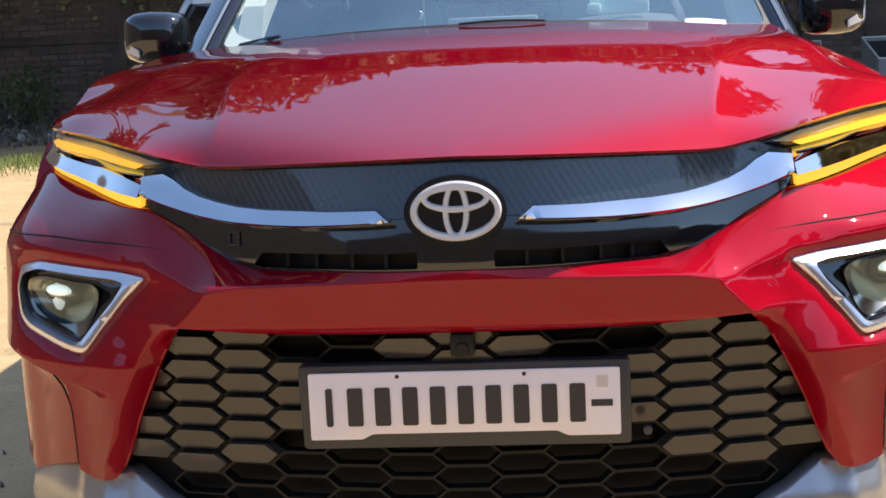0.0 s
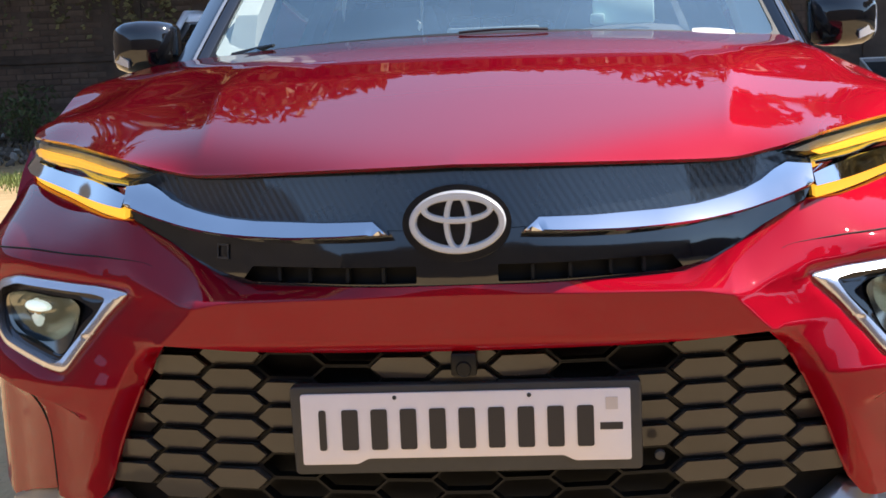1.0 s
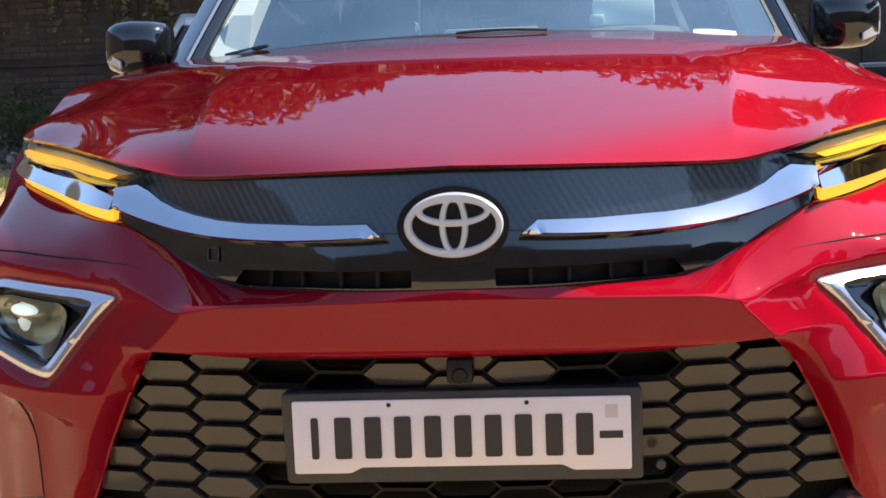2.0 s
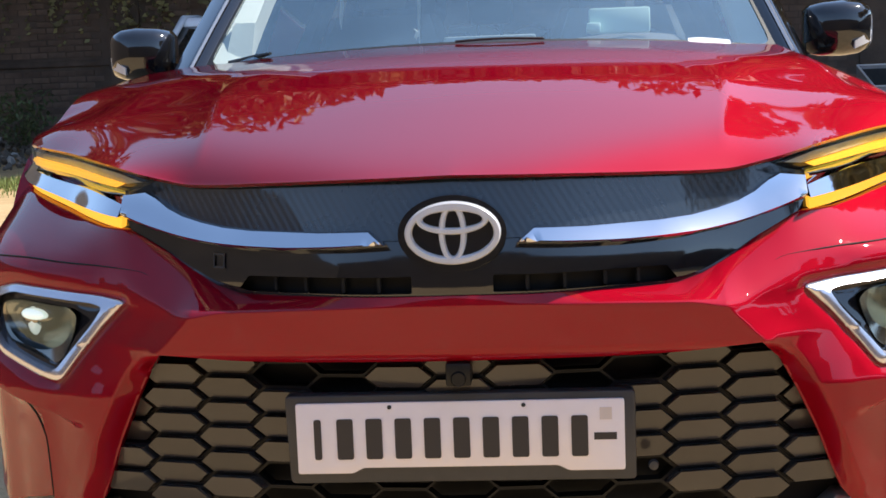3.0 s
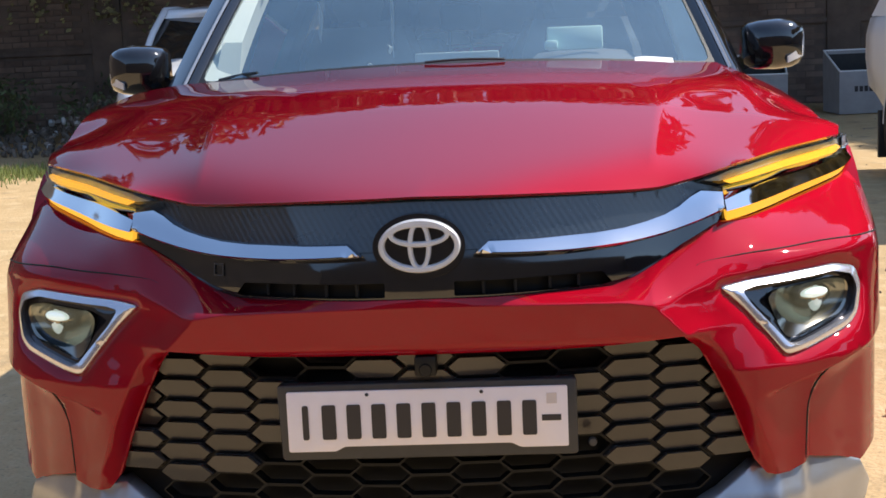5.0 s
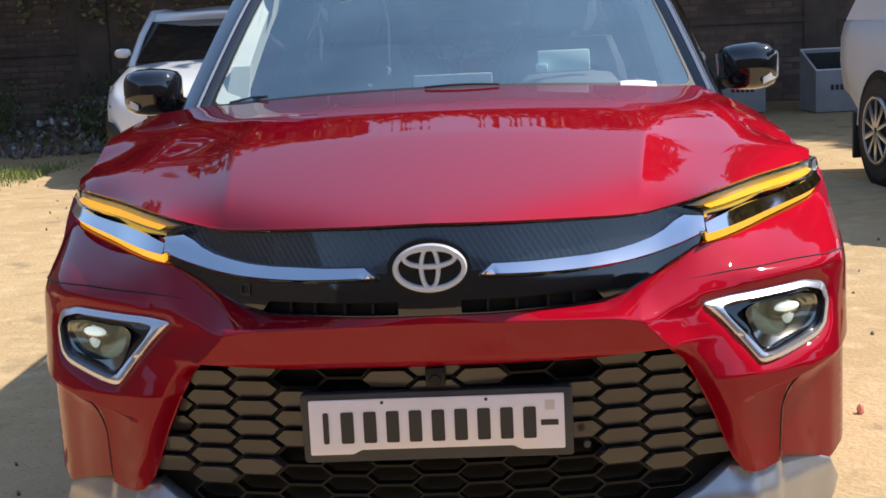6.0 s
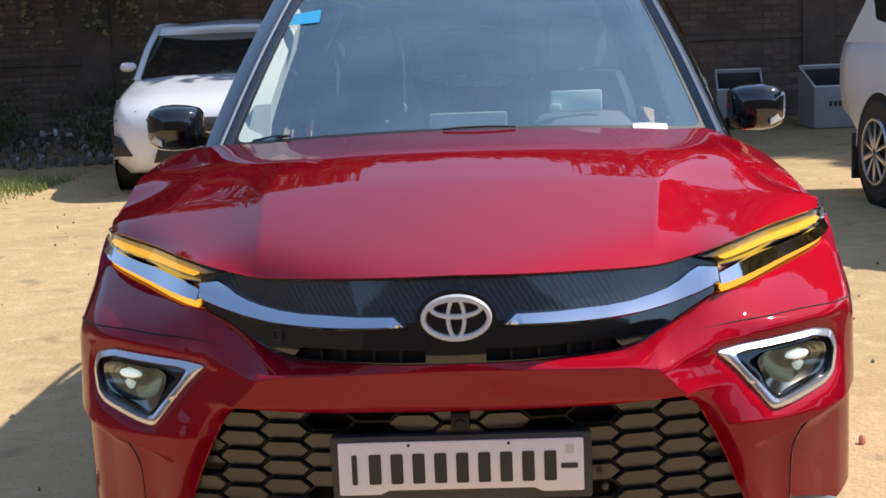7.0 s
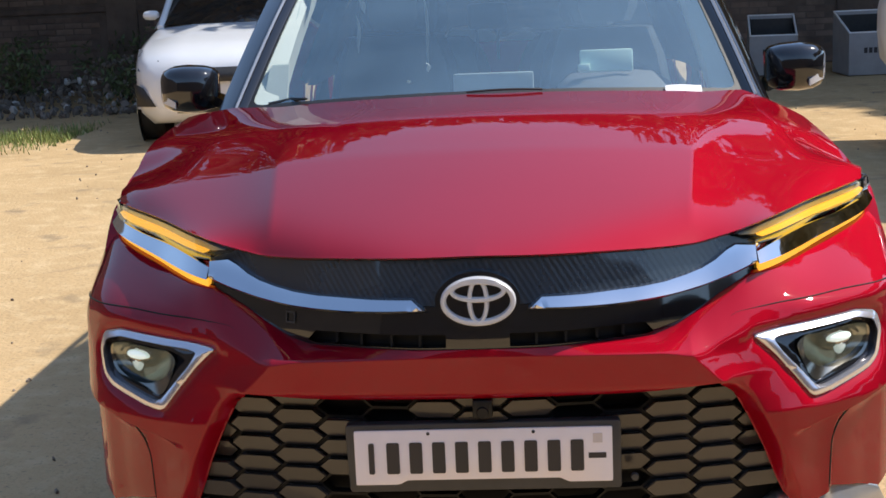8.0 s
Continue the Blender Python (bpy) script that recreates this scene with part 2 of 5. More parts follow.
def sheet(outline, lift, step=0.02, holes=(), rim=(0, 0.02, 0), edge=0.004, edge_step=None, guides=()):
    """A bent panel: an outline in two coordinates, filled with triangles, brought into space by lift(u, v), with a turned-back rim."""

    loops = [dense(outline, edge_step or step * 0.6)] + [dense(h, edge_step or step * 0.6) for h in holes]
    pts, edges = [], []
    for loop in loops:
        s = len(pts)
        pts += loop
        edges += [(s + i, s + (i + 1) % len(loop)) for i in range(len(loop))]
    lines = []
    for line in guides:
        s = len(pts)
        pts += [tuple(p) for p in line]
        edges += [(s + i, s + i + 1) for i in range(len(line) - 1)]
        lines.append(np.array(line))
    if edge:
        ring = [inset_loop(loops[0], edge)] + [inset_loop(h, -edge) for h in loops[1:]]
        ring = np.concatenate(ring)
        ok = inside(ring, loops[0])
        for h in loops[1:]:
            ok &= ~inside(ring, h)
        pts += [tuple(p) for p in ring[ok]]
    o = np.array(outline)
    gx, gy = np.meshgrid(np.arange(o[:, 0].min() + step / 2, o[:, 0].max(), step), np.arange(o[:, 1].min() + step / 2, o[:, 1].max(), step * 0.866))
    gx = gx + (np.arange(gx.shape[0]) % 2)[:, None] * step / 2
    g = np.stack([gx.ravel(), gy.ravel()], 1)
    ok = inside(g, loops[0])
    for h in loops[1:]:
        ok &= ~inside(g, h)
    g = g[ok]
    border = np.concatenate([np.array(h) for h in loops] + lines)
    if len(g):
        far = np.array([np.min(np.sum((border - p) ** 2, 1)) for p in g]) > (max(edge * 1.6, step * 0.5)) ** 2
        pts += [tuple(p) for p in g[far]]
    vs, _, faces, *_ = delaunay_2d_cdt([Vector(p) for p in pts], edges, [], 0, 1e-6)
    v = np.array([(p.x, p.y) for p in vs])
    c = np.array([v[list(fc)].mean(0) for fc in faces])
    keep = inside(c, loops[0])
    for h in loops[1:]:
        keep &= ~inside(c, h)
    xyz = np.stack(np.broadcast_arrays(*lift(v[:, 0], v[:, 1])), 1)
    bm = bmesh.new()
    bv = [bm.verts.new(p) for p in xyz]
    for fc, k in zip(faces, keep):
        if k:
            try:
                bm.faces.new([bv[i] for i in fc])
            except ValueError:
                pass
    bmesh.ops.delete(bm, geom=[q for q in bm.verts if not q.link_faces], context="VERTS")
    if rim is not None:
        es = [e for e in bm.edges if len(e.link_faces) == 1]
        new_v = {}
        for e in es:
            for q in e.verts:
                if q not in new_v:
                    new_v[q] = bm.verts.new(q.co + Vector(rim))
        for e in es:
            a, b = e.verts
            bm.faces.new((a, b, new_v[b], new_v[a]))
    return bm


def prism(loop, y0, y1, bevel=0.0, lift=None):
    """An outline in x and z, made solid between two depths y."""
    bm = bmesh.new()
    a = [bm.verts.new((x, y0, z)) for x, z in loop]
    b = [bm.verts.new((x, y1, z)) for x, z in loop]
    bm.faces.new(a)
    bm.faces.new(b[::-1])
    for i in range(len(loop)):
        j = (i + 1) % len(loop)
        bm.faces.new((a[i], b[i], b[j], a[j]))
    if bevel:
        bmesh.ops.recalc_face_normals(bm, faces=bm.faces)
        bmesh.ops.bevel(bm, geom=[e for e in bm.edges if len(e.link_faces) == 2 and e.calc_face_angle(0) > 0.6], offset=bevel, segments=2, affect="EDGES", profile=0.5)
    return bm


def box(x0, x1, y0, y1, z0, z1, bevel=0.0, seg=2):
    bm = bmesh.new()
    bmesh.ops.create_cube(bm, size=1)
    for v in bm.verts:
        v.co = ((x0 + x1) / 2 + v.co.x * (x1 - x0), (y0 + y1) / 2 + v.co.y * (y1 - y0), (z0 + z1) / 2 + v.co.z * (z1 - z0))
    if bevel:
        bmesh.ops.bevel(bm, geom=bm.edges[:], offset=bevel, segments=seg, affect="EDGES", profile=0.5)
    return bm


def tube(path, r, sides=8, caps=True):
    """A round bar along points; r: one radius or one a point."""
    bm = bmesh.new()
    path = [Vector(p) for p in path]
    rs = r if isinstance(r, (list, tuple)) else [r] * len(path)
    rings = []
    for i, p in enumerate(path):
        t = (path[min(i + 1, len(path) - 1)] - path[max(i - 1, 0)]).normalized()
        u = t.orthogonal().normalized() if not rings else (u - t * u.dot(t)).normalized()
        w = t.cross(u)
        rings.append([bm.verts.new(p + (u * math.cos(a) + w * math.sin(a)) * rs[i]) for a in [2 * math.pi * k / sides for k in range(sides)]])
    for a, b in zip(rings, rings[1:]):
        for k in range(sides):
            bm.faces.new((a[k], a[(k + 1) % sides], b[(k + 1) % sides], b[k]))
    if caps:
        bm.faces.new(rings[0][::-1])
        bm.faces.new(rings[-1])
    return bm


def lathe(profile, n=32, m=None, hollow=False):
    """A turned body: profile of (radius, height) round z, then moved by m."""
    bm = bmesh.new()
    rings = [[bm.verts.new((max(r, 1e-4) * math.cos(2 * math.pi * k / n), max(r, 1e-4) * math.sin(2 * math.pi * k / n), h)) for k in range(n)] for r, h in profile]
    for a, b in zip(rings, rings[1:]):
        for k in range(n):
            bm.faces.new((a[k], a[(k + 1) % n], b[(k + 1) % n], b[k]))
    if not hollow:
        bm.faces.new(rings[0][::-1])
        bm.faces.new(rings[-1])
    if m is not None:
        bm.transform(m)
    return bm


def loft(sections, closed=True, cap=False):
    """Skin over sections with equal numbers of points."""
    bm = bmesh.new()
    rings = [[bm.verts.new(p) for p in s] for s in sections]
    n = len(rings[0])
    for a, b in zip(rings, rings[1:]):
        for k in range(n if closed else n - 1):
            bm.faces.new((a[k], a[(k + 1) % n], b[(k + 1) % n], b[k]))
    if cap:
        bm.faces.new(rings[0][::-1])
        bm.faces.new(rings[-1])
    return bm


def merge(*bms):
    """Several pieces of one part in one bmesh."""
    out = bmesh.new()
    for b in bms:
        me = bpy.data.meshes.new("piece")
        b.to_mesh(me)
        out.from_mesh(me)
        b.free()
        bpy.data.meshes.remove(me)
    return out


def polish(ob, height, across, up, sign, tilt=0.0):
    """Gives a bent panel the true normals of its surface: height(u, v) along the third axis."""
    me = ob.data
    third = 3 - across - up
    co = np.empty(len(me.vertices) * 3)
    me.vertices.foreach_get("co", co)
    co = co.reshape(-1, 3)
    u, v, e = co[:, across], co[:, up], 0.0008
    n = np.zeros_like(co)
    n[:, across] = -(height(u + e, v) - height(u - e, v)) / (2 * e)
    n[:, up] = -(height(u, v + e) - height(u, v - e)) / (2 * e)
    n[:, up] -= tilt
    n[:, third] = 1.0
    n *= sign / np.linalg.norm(n, axis=1)[:, None]
    on = np.abs(co[:, third] - height(u, v)) < 0.0005
    corner = np.array([tuple(c.vector) for c in me.corner_normals])
    for poly in me.polygons:
        f = np.array(poly.normal)
        for k in poly.loop_indices:
            q = me.loops[k].vertex_index
            if on[q] and float(f @ n[q]) > 0.6:
                corner[k] = n[q]
    me.normals_split_custom_set([tuple(c) for c in corner])


# ---------------------------------------------------------------- the red car: surfaces
# The car stands along y, its nose towards -y, the number plate at y = 0 and x = 0.
NOSE_UP = knots([0, 0.10, 0.30, 0.45, 0.545, 0.70, 0.86, 0.90], [-0.030, -0.024, 0.040, 0.118, 0.165, 0.365, 0.600, 0.70])
BEAM = knots([0, 0.30, 0.455, 0.56, 0.70, 0.90], [-0.044, -0.034, -0.012, 0.006, 0.030, 0.064])
FOLD_X = knots([0.40, 0.446, 0.480, 0.545, 0.611, 0.665, 0.702, 0.735, 0.765, 0.80], [0.632, 0.620, 0.605, 0.578, 0.544, 0.508, 0.462, 0.426, 0.402, 0.40])
SIDE = knots([0, 0.07, 0.185, 0.335, 0.405, 0.445], [0, 0.047, 0.087, 0.160, 0.258, 0.412])


def nose_low(ax, z):
    """The lower front: a flat beam, and beyond a sharp fold the side that turns back."""
    d = ax - np.where(z > 0.702, 0.455 + (FOLD_X(z) - 0.455) * ramp(0.66, 0.46, ax), 0.455)
    return BEAM(ax) + SIDE(np.clip(np.where(d > 0.003, d, (np.clip(d + 0.003, 0, 1)) ** 2 / 0.012), 0, 0.445))


PILLAR_X = knots([0.40, 0.446, 0.480, 0.545, 0.611, 0.665, 0.702, 0.75], [0.600, 0.588, 0.573, 0.548, 0.517, 0.487, 0.453, 0.40])
POD_LOW = knots([0.0, 0.60, 0.64, 0.74, 0.82, 0.90], [0.560, 0.575, 0.585, 0.607, 0.630, 0.655])
SUNK_X = knots([0.40, 0.53, 0.56, 0.585, 0.61], [0.690, 0.694, 0.703, 0.722, 0.76])
CREASE = knots([0, 0.34, 0.42, 0.47, 0.54, 0.67, 0.82, 0.90], [0.775, 0.771, 0.762, 0.775, 0.795, 0.815, 0.822, 0.795])
SHELF = knots([0, 0.335, 0.375, 0.425, 0.47, 0.535, 0.66, 0.78, 0.90], [0.792, 0.790, 0.800, 0.824, 0.848, 0.876, 0.884, 0.898, 0.918])


FOG = soften([(0.800, 0.772), (0.755, 0.784), (0.587, 0.776), (0.526, 0.770), (0.568, 0.732), (0.610, 0.684), (0.645, 0.641), (0.672, 0.643), (0.777, 0.672), (0.800, 0.690), (0.812, 0.735)], 0.012)


def gap_to(x, z, loop):
    """Distance of places to a closed outline."""
    x, z = np.broadcast_arrays(np.asarray(x, float), np.asarray(z, float))
    best = np.full(x.shape, 9.0)
    for (x0, z0), (x1, z1) in zip(loop, loop[1:] + loop[:1]):
        dx, dz = x1 - x0, z1 - z0
        t = np.clip(((x - x0) * dx + (z - z0) * dz) / max(dx * dx + dz * dz, 1e-12), 0, 1)
        best = np.minimum(best, np.hypot(x - x0 - t * dx, z - z0 - t * dz))
    return best


def front(x, z):
    """Depth y of the nose at a place across and a height."""
    ax, z = np.abs(x), np.asarray(z, float)
    lo, hi = CREASE(ax), SHELF(ax)
    t = np.clip((z - lo) / np.maximum(hi - lo, 0.012), -0.6, 1)
    soft = 0.10 + 0.18 * ramp(0.40, 0.56, ax)
    w = np.where(t > soft, t, np.clip(t + soft, 0, 2) ** 2 / (4 * soft))
    w = np.clip(w, 0, 1)
    up = NOSE_UP(ax) + 0.12 * (z - 0.87)
    low = nose_low(ax, z) + 0.16 * np.clip(lo - z, 0, 0.10) * ramp(0.60, 0.40, ax) + 0.05 * np.clip(0.66 - z, 0, 1) * ramp(0.8, 0.6, ax)
    y = low * (1 - w) + up * w
    # the lamp pods lean back
    y = y + (0.34 * np.clip(z - 0.70, 0, 0.10) + 0.48 * np.clip(z - 0.70, -0.07, 0)) * ramp(0.455, 0.60, ax) * ramp(0.90, 0.82, ax) * (1 - w)
    # the pillar beside the mouth rolls inwards
    d = np.clip(ax - PILLAR_X(z), 0, 1)
    y = y + 0.036 * np.clip(1 - d / 0.033, 0, 1) ** 1.1 * ramp(0.705, 0.660, z)
    # the lamp's pod ends above a lower panel that lies further back
    pod = POD_LOW(ax)
    y = y + 0.030 * ramp(pod + 0.003, pod - 0.010, z) * ramp(0.575, 0.690, ax)
    y = y + 0.38 * np.clip(ax - 0.70, 0, 0.2) * ramp(pod + 0.002, pod - 0.05, z) * ramp(0.88, 0.77, ax)
    # the skin turns in towards the lamp
    y = y + 0.012 * np.clip(1 - gap_to(ax, z, FOG) / 0.022, 0, 1) ** 2
    # that panel is sunk again beside the pillar
    y = y + 0.024 * ramp(-0.004, 0.007, ax - SUNK_X(z)) * ramp(0.91, 0.84, ax) * ramp(pod + 0.002, pod - 0.02, z)
    return y


def on_front(off=0.0):
    return lambda x, z: (x, front(x, z) + off, z)


HOOD_EDGE_Z = knots([0, 0.155, 0.27, 0.415, 0.488, 0.58, 0.70, 0.837], [0.965, 0.961, 0.956, 0.950, 0.960, 0.978, 0.987, 0.991])


CROWN = knots([-0.10, 0, 0.25, 0.50, 0.56, 0.62, 0.80, 0.90, 1.2, 1.5], [0.950, 0.971, 1.0215, 1.0715, 1.0830, 1.0930, 1.1215, 1.1335, 1.149, 1.165])


def hood_top(ax, y):
    xc = 0.415 + 0.13 * np.clip(y - 0.13, 0, 2)
    bend = ax - xc
    soft = 0.008 + 0.12 * ramp(0.50, 1.0, y)
    bend = np.where(bend > soft, bend, np.clip(bend + soft, 0, 1) ** 2 / (4 * soft))
    return CROWN(y) - (0.009 + 0.004 * ramp(0.5, 1.0, y)) * (np.minimum(ax, xc) / 0.415) ** 2 - 0.125 * bend - (0.028 * (1 - np.exp(-bend / 0.10)) - 0.074 * bend) * ramp(1.0, 0.55, y)


def hood(x, y):
    """Height of the bonnet."""
    ax, y = np.abs(x), np.asarray(y, float)
    nose = NOSE_UP(ax) + 0.012
    d = np.clip(y - nose, 0, 9)
    drop = hood_top(ax, nose) - HOOD_EDGE_Z(ax)
    dip = 0.036 * np.exp(-((y - 0.75) / 0.15) ** 2) * ramp(0.66, 0.87, ax) * (1 - np.exp(-d / 0.05)) + 0.34 * np.clip(x - 0.69, 0, 0.2) * ramp(0.62, 0.90, y)
    return hood_top(ax, y) - dip - drop * np.exp(-d * 18.0) - 0.35 * np.clip(ax - 0.82, 0, 1) ** 1.5


car = thing("car", pose(0, 0, 0), "red metallic compact SUV parked on sandy ground, indicators lit", "car")

# ---- bonnet
half = [(0, float(NOSE_UP(0)) + 0.012)] + [(x, float(NOSE_UP(x)) + 0.012) for x in np.linspace(0.04, 0.84, 26)]
half += [(0.858, 0.66), (0.862, 0.80), (0.868, 1.0), (0.872, 1.2), (0.862, 1.38), (0.735, 1.40), (0.69, 1.36), (0.60, 1.29), (0.45, 1.235), (0.25, 1.205), (0, 1.195)]
bonnet = part("bonnet", sheet(mirrored(half), lambda x, y: (x, y, hood(x, y)), 0.022, rim=(0, 0.012, -0.006), edge=0.005, edge_step=0.010, guides=[[(s * (0.415 + 0.13 * max(y - 0.13, 0) + o), y) for y in np.arange(0.16, 1.15, 0.02)] for s in (1, -1) for o in (-0.010, -0.002, 0.008, 0.022)]), PAINT, car, smooth=50)
polish(bonnet, hood, 0, 1, 1)

# ---- black upper grille panel
PANEL_LOW = [(0, 0.789), (0.10, 0.788), (0.20, 0.787), (0.29, 0.786), (0.335, 0.786), (0.375, 0.796), (0.425, 0.820), (0.47, 0.845), (0.535, 0.874)]
half = PANEL_LOW + [(0.548, 0.90), (0.548, 0.932), (0.505, 0.945)] + [(x, float(HOOD_EDGE_Z(x)) - 0.008) for x in (0.488, 0.45, 0.415, 0.33, 0.27, 0.155, 0.08, 0)]
def on_panel(x, z):
    return x, NOSE_UP(np.abs(x)) + 0.31 * (z - 0.87) + 0.010 + 4.0 * np.clip(0.836 - z, 0, 1) ** 2, z


SLOT = soften([(0.060, 0.7925), (0.318, 0.790), (0.335, 0.794), (0.318, 0.814), (0.060, 0.818)], 0.003)
SEAM = [(0, 0.868), (0.10, 0.870), (0.27, 0.868), (0.363, 0.872), (0.43, 0.882), (0.49, 0.900), (0.5475, 0.915)]
PANEL = sheet(mirrored(SEAM + [(0.548, 0.932)] + half[len(PANEL_LOW) + 2:]), on_panel, 0.018, rim=(0, 0.03, 0), edge_step=0.010)
grille_panel = part("grille_panel", PANEL, RIBBED, car, "black upper grille panel with fine diagonal ribs", smooth=45)
LOWER = sheet(mirrored(PANEL_LOW + [(0.548, 0.895)] + [(x, z - 0.001) for x, z in SEAM[::-1]]), on_panel, 0.018, holes=[SLOT, flip(SLOT)], rim=(0, 0.03, 0), edge_step=0.010)
grille_lip = part("grille_lip", LOWER, GLOSS, car, "smooth gloss black lip below the ribbed panel", smooth=45)

# ---- red bumper with the mouth cut out and two lamp openings
MOUTH = [(0, 0.686), (0.145, 0.687), (0.26, 0.689), (0.34, 0.693), (0.40, 0.698), (0.453, 0.702), (0.487, 0.665), (0.517, 0.611), (0.548, 0.545), (0.573, 0.480), (0.588, 0.446)]
half = PANEL_LOW + [(0.60, 0.873), (0.66, 0.878), (0.72, 0.886), (0.78, 0.894), (0.84, 0.902), (0.885, 0.915)]
half += [(0.896, 0.90), (0.895, 0.80), (0.890, 0.70), (0.883, 0.60), (0.878, 0.50), (0.872, 0.40), (0.82, 0.378), (0.767, 0.405), (0.70, 0.428), (0.655, 0.415), (0.61, 0.420)] + MOUTH[::-1]
half = half[:-1] + [(0, 0.686)]
LIP = [[(side * (float(FOLD_X(z)) + o), z) for z in np.arange(0.706, 0.758, 0.004)] for side in (1, -1) for o in (-0.004, 0.0, 0.004, 0.009)]
for f in (-0.10, 0.0, 0.12, 0.35, 0.70):
    for a, b in ((-0.86, -0.005), (0.005, 0.86)):
        LIP.append([(x, float(CREASE(abs(x)) + f * (SHELF(abs(x)) - CREASE(abs(x))))) for x in np.arange(a, b, 0.008)])
for side in (1, -1):
    for o in (0.006, 0.003, 0.000, -0.0035, -0.007, -0.010, -0.018):
        LIP.append([(side * x, float(POD_LOW(x)) + o) for x in np.arange(0.625, 0.885, 0.008)])
    for o in (0.006, 0.012, 0.018, 0.024, 0.0285, 0.0315, 0.040):
        LIP.append([(side * (float(PILLAR_X(z)) + o), z) for z in np.arange(0.455, 0.690, 0.008)])
for side in (1, -1):
    for o in np.arange(-0.012, 0.016, 0.0025):
        LIP.append([(side * (float(SUNK_X(z)) + o), z) for z in np.arange(0.440, 0.552, 0.005)])
bumper = part("bumper", sheet(mirrored(half), on_front(), 0.013, holes=[FOG, flip(FOG)], rim=(0, 0.035, 0), edge_step=0.006, guides=LIP), PAINT, car, smooth=80)
polish(bumper, front, 0, 2, -1)

SEAM_Z = knots([0.47, 0.505, 0.58, 0.66, 0.74, 0.84, 0.89], [0.804, 0.817, 0.821, 0.823, 0.826, 0.821, 0.812])
# ---- seams of the skin: a thin dark gap above each lamp, running round to the wheel arch
for side in (1, -1):
    pts = []
    for k in np.linspace(0, 1, 40):
        x = 0.485 + 0.397 * k
        z = float(SEAM_Z(x))
        pts.append((side * x, float(front(x, z)) + 0.0004, z))
    part("gap_shade_line", tube(pts, [0.0004 + 0.0014 * min(1, 3 * k / 40) for k in range(40)], 6), VOID, bumper, "dark gap between bumper and wing")
    # the shadow in the sunken panel's crease, drawn as a thin near-black tube
    pts = []
    for z in np.linspace(0.613, 0.432, 36):
        x = float(SUNK_X(z)) - 0.003
        pts.append((side * x, float(front(x, z)) + 0.0003, z))
    part("gap_shade_line", tube(pts, [0.0006 + 0.0013 * min(1, k / 6, (35 - k) / 4) for k in range(36)], 6), VOID, bumper, "recess shadow drawn as a thin dark line along the sunken panel")

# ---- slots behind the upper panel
# added near-black sheets stand for the shade behind panel and slots
part("bay_shade", sheet(mirrored([(0, 0.712), (0.40, 0.715), (0.40, 0.80), (0.47, 0.86), (0.52, 0.93), (0.30, 0.935), (0, 0.94)]), lambda x, z: (x, on_panel(x, 0.87 + 0 * z)[1] + 0.055, z), 0.03, rim=None), VOID, grille_panel, "near-black sheet for the shade behind the panel")
for side in (1, -1):
    loop = SLOT if side > 0 else flip(SLOT)
    slot = part("air_slot", sheet(loop, lambda x, z: (x, on_panel(x, z)[1] + 0.026, z), 0.03, rim=None), VOID, car, "air slot, its shaded depth painted near-black")
    for x in (0.11, 0.165, 0.225, 0.275):
        y = float(on_panel(side * x, 0.80)[1])
        part("slot_rib", box(side * x - 0.003, side * x + 0.003, y + 0.008, y + 0.022, 0.792, 0.816, 0.001, 1), VOID, slot)

# ---- chrome wings
WING = [(0.097, 0.866), (0.122, 0.885), (0.20, 0.8825), (0.308, 0.883), (0.36, 0.886), (0.40, 0.892), (0.435, 0.900), (0.462, 0.911), (0.485, 0.926), (0.505, 0.935), (0.546, 0.930),
        (0.546, 0.899), (0.49, 0.881), (0.43, 0.867), (0.363, 0.8595), (0.27, 0.857), (0.184, 0.860)]
WING_LOW = knots([0.09, 0.184, 0.27, 0.363, 0.43, 0.49, 0.55], [0.866, 0.860, 0.857, 0.8595, 0.867, 0.881, 0.900])


def on_wing(x, z):
    low = WING_LOW(np.abs(x))
    return x, front(x, z) - 0.022 + 0.95 * np.clip(z - low - 0.005, 0, 1) - 7.0 * np.clip(z - low - 0.005, 0, 1) ** 2 + 1.2 * np.clip(low + 0.005 - z, 0, 1), z


for side in (1, -1):
    part("chrome_wing", sheet(WING if side > 0 else flip(WING), on_wing, 0.010, rim=(0, 0.03, 0), edge=0.0025, edge_step=0.006, guides=[[(side * x, float(WING_LOW(x)) + o) for x in np.arange(0.13, 0.535, 0.006)] for o in (0.0042, 0.0050, 0.0058)]), CHROME, car, "polished chrome wing bar", smooth=45)


# ---- emblem: plain oval rings
def oval(cx, cz, a, b, w, y, deep):
    """An oval ring, its band w wide, with a rounded face."""
    bm = bmesh.new()
    n, rows = 56, []
    for k, (o, d) in enumerate(((0, deep), (0, 0.003), (0.2, 0.0), (0.8, 0.0), (1, 0.003), (1, deep))):
        rows.append([bm.verts.new((cx + (a - w * o) * math.cos(2 * math.pi * i / n), y + d + 0.12 * ((b - w * o) * math.sin(2 * math.pi * i / n)), cz + (b - w * o) * math.sin(2 * math.pi * i / n))) for i in range(n)])
    for p, q in zip(rows, rows[1:]):
        for i in range(n):
            bm.faces.new((p[i], p[(i + 1) % n], q[(i + 1) % n], q[i]))
    return bm


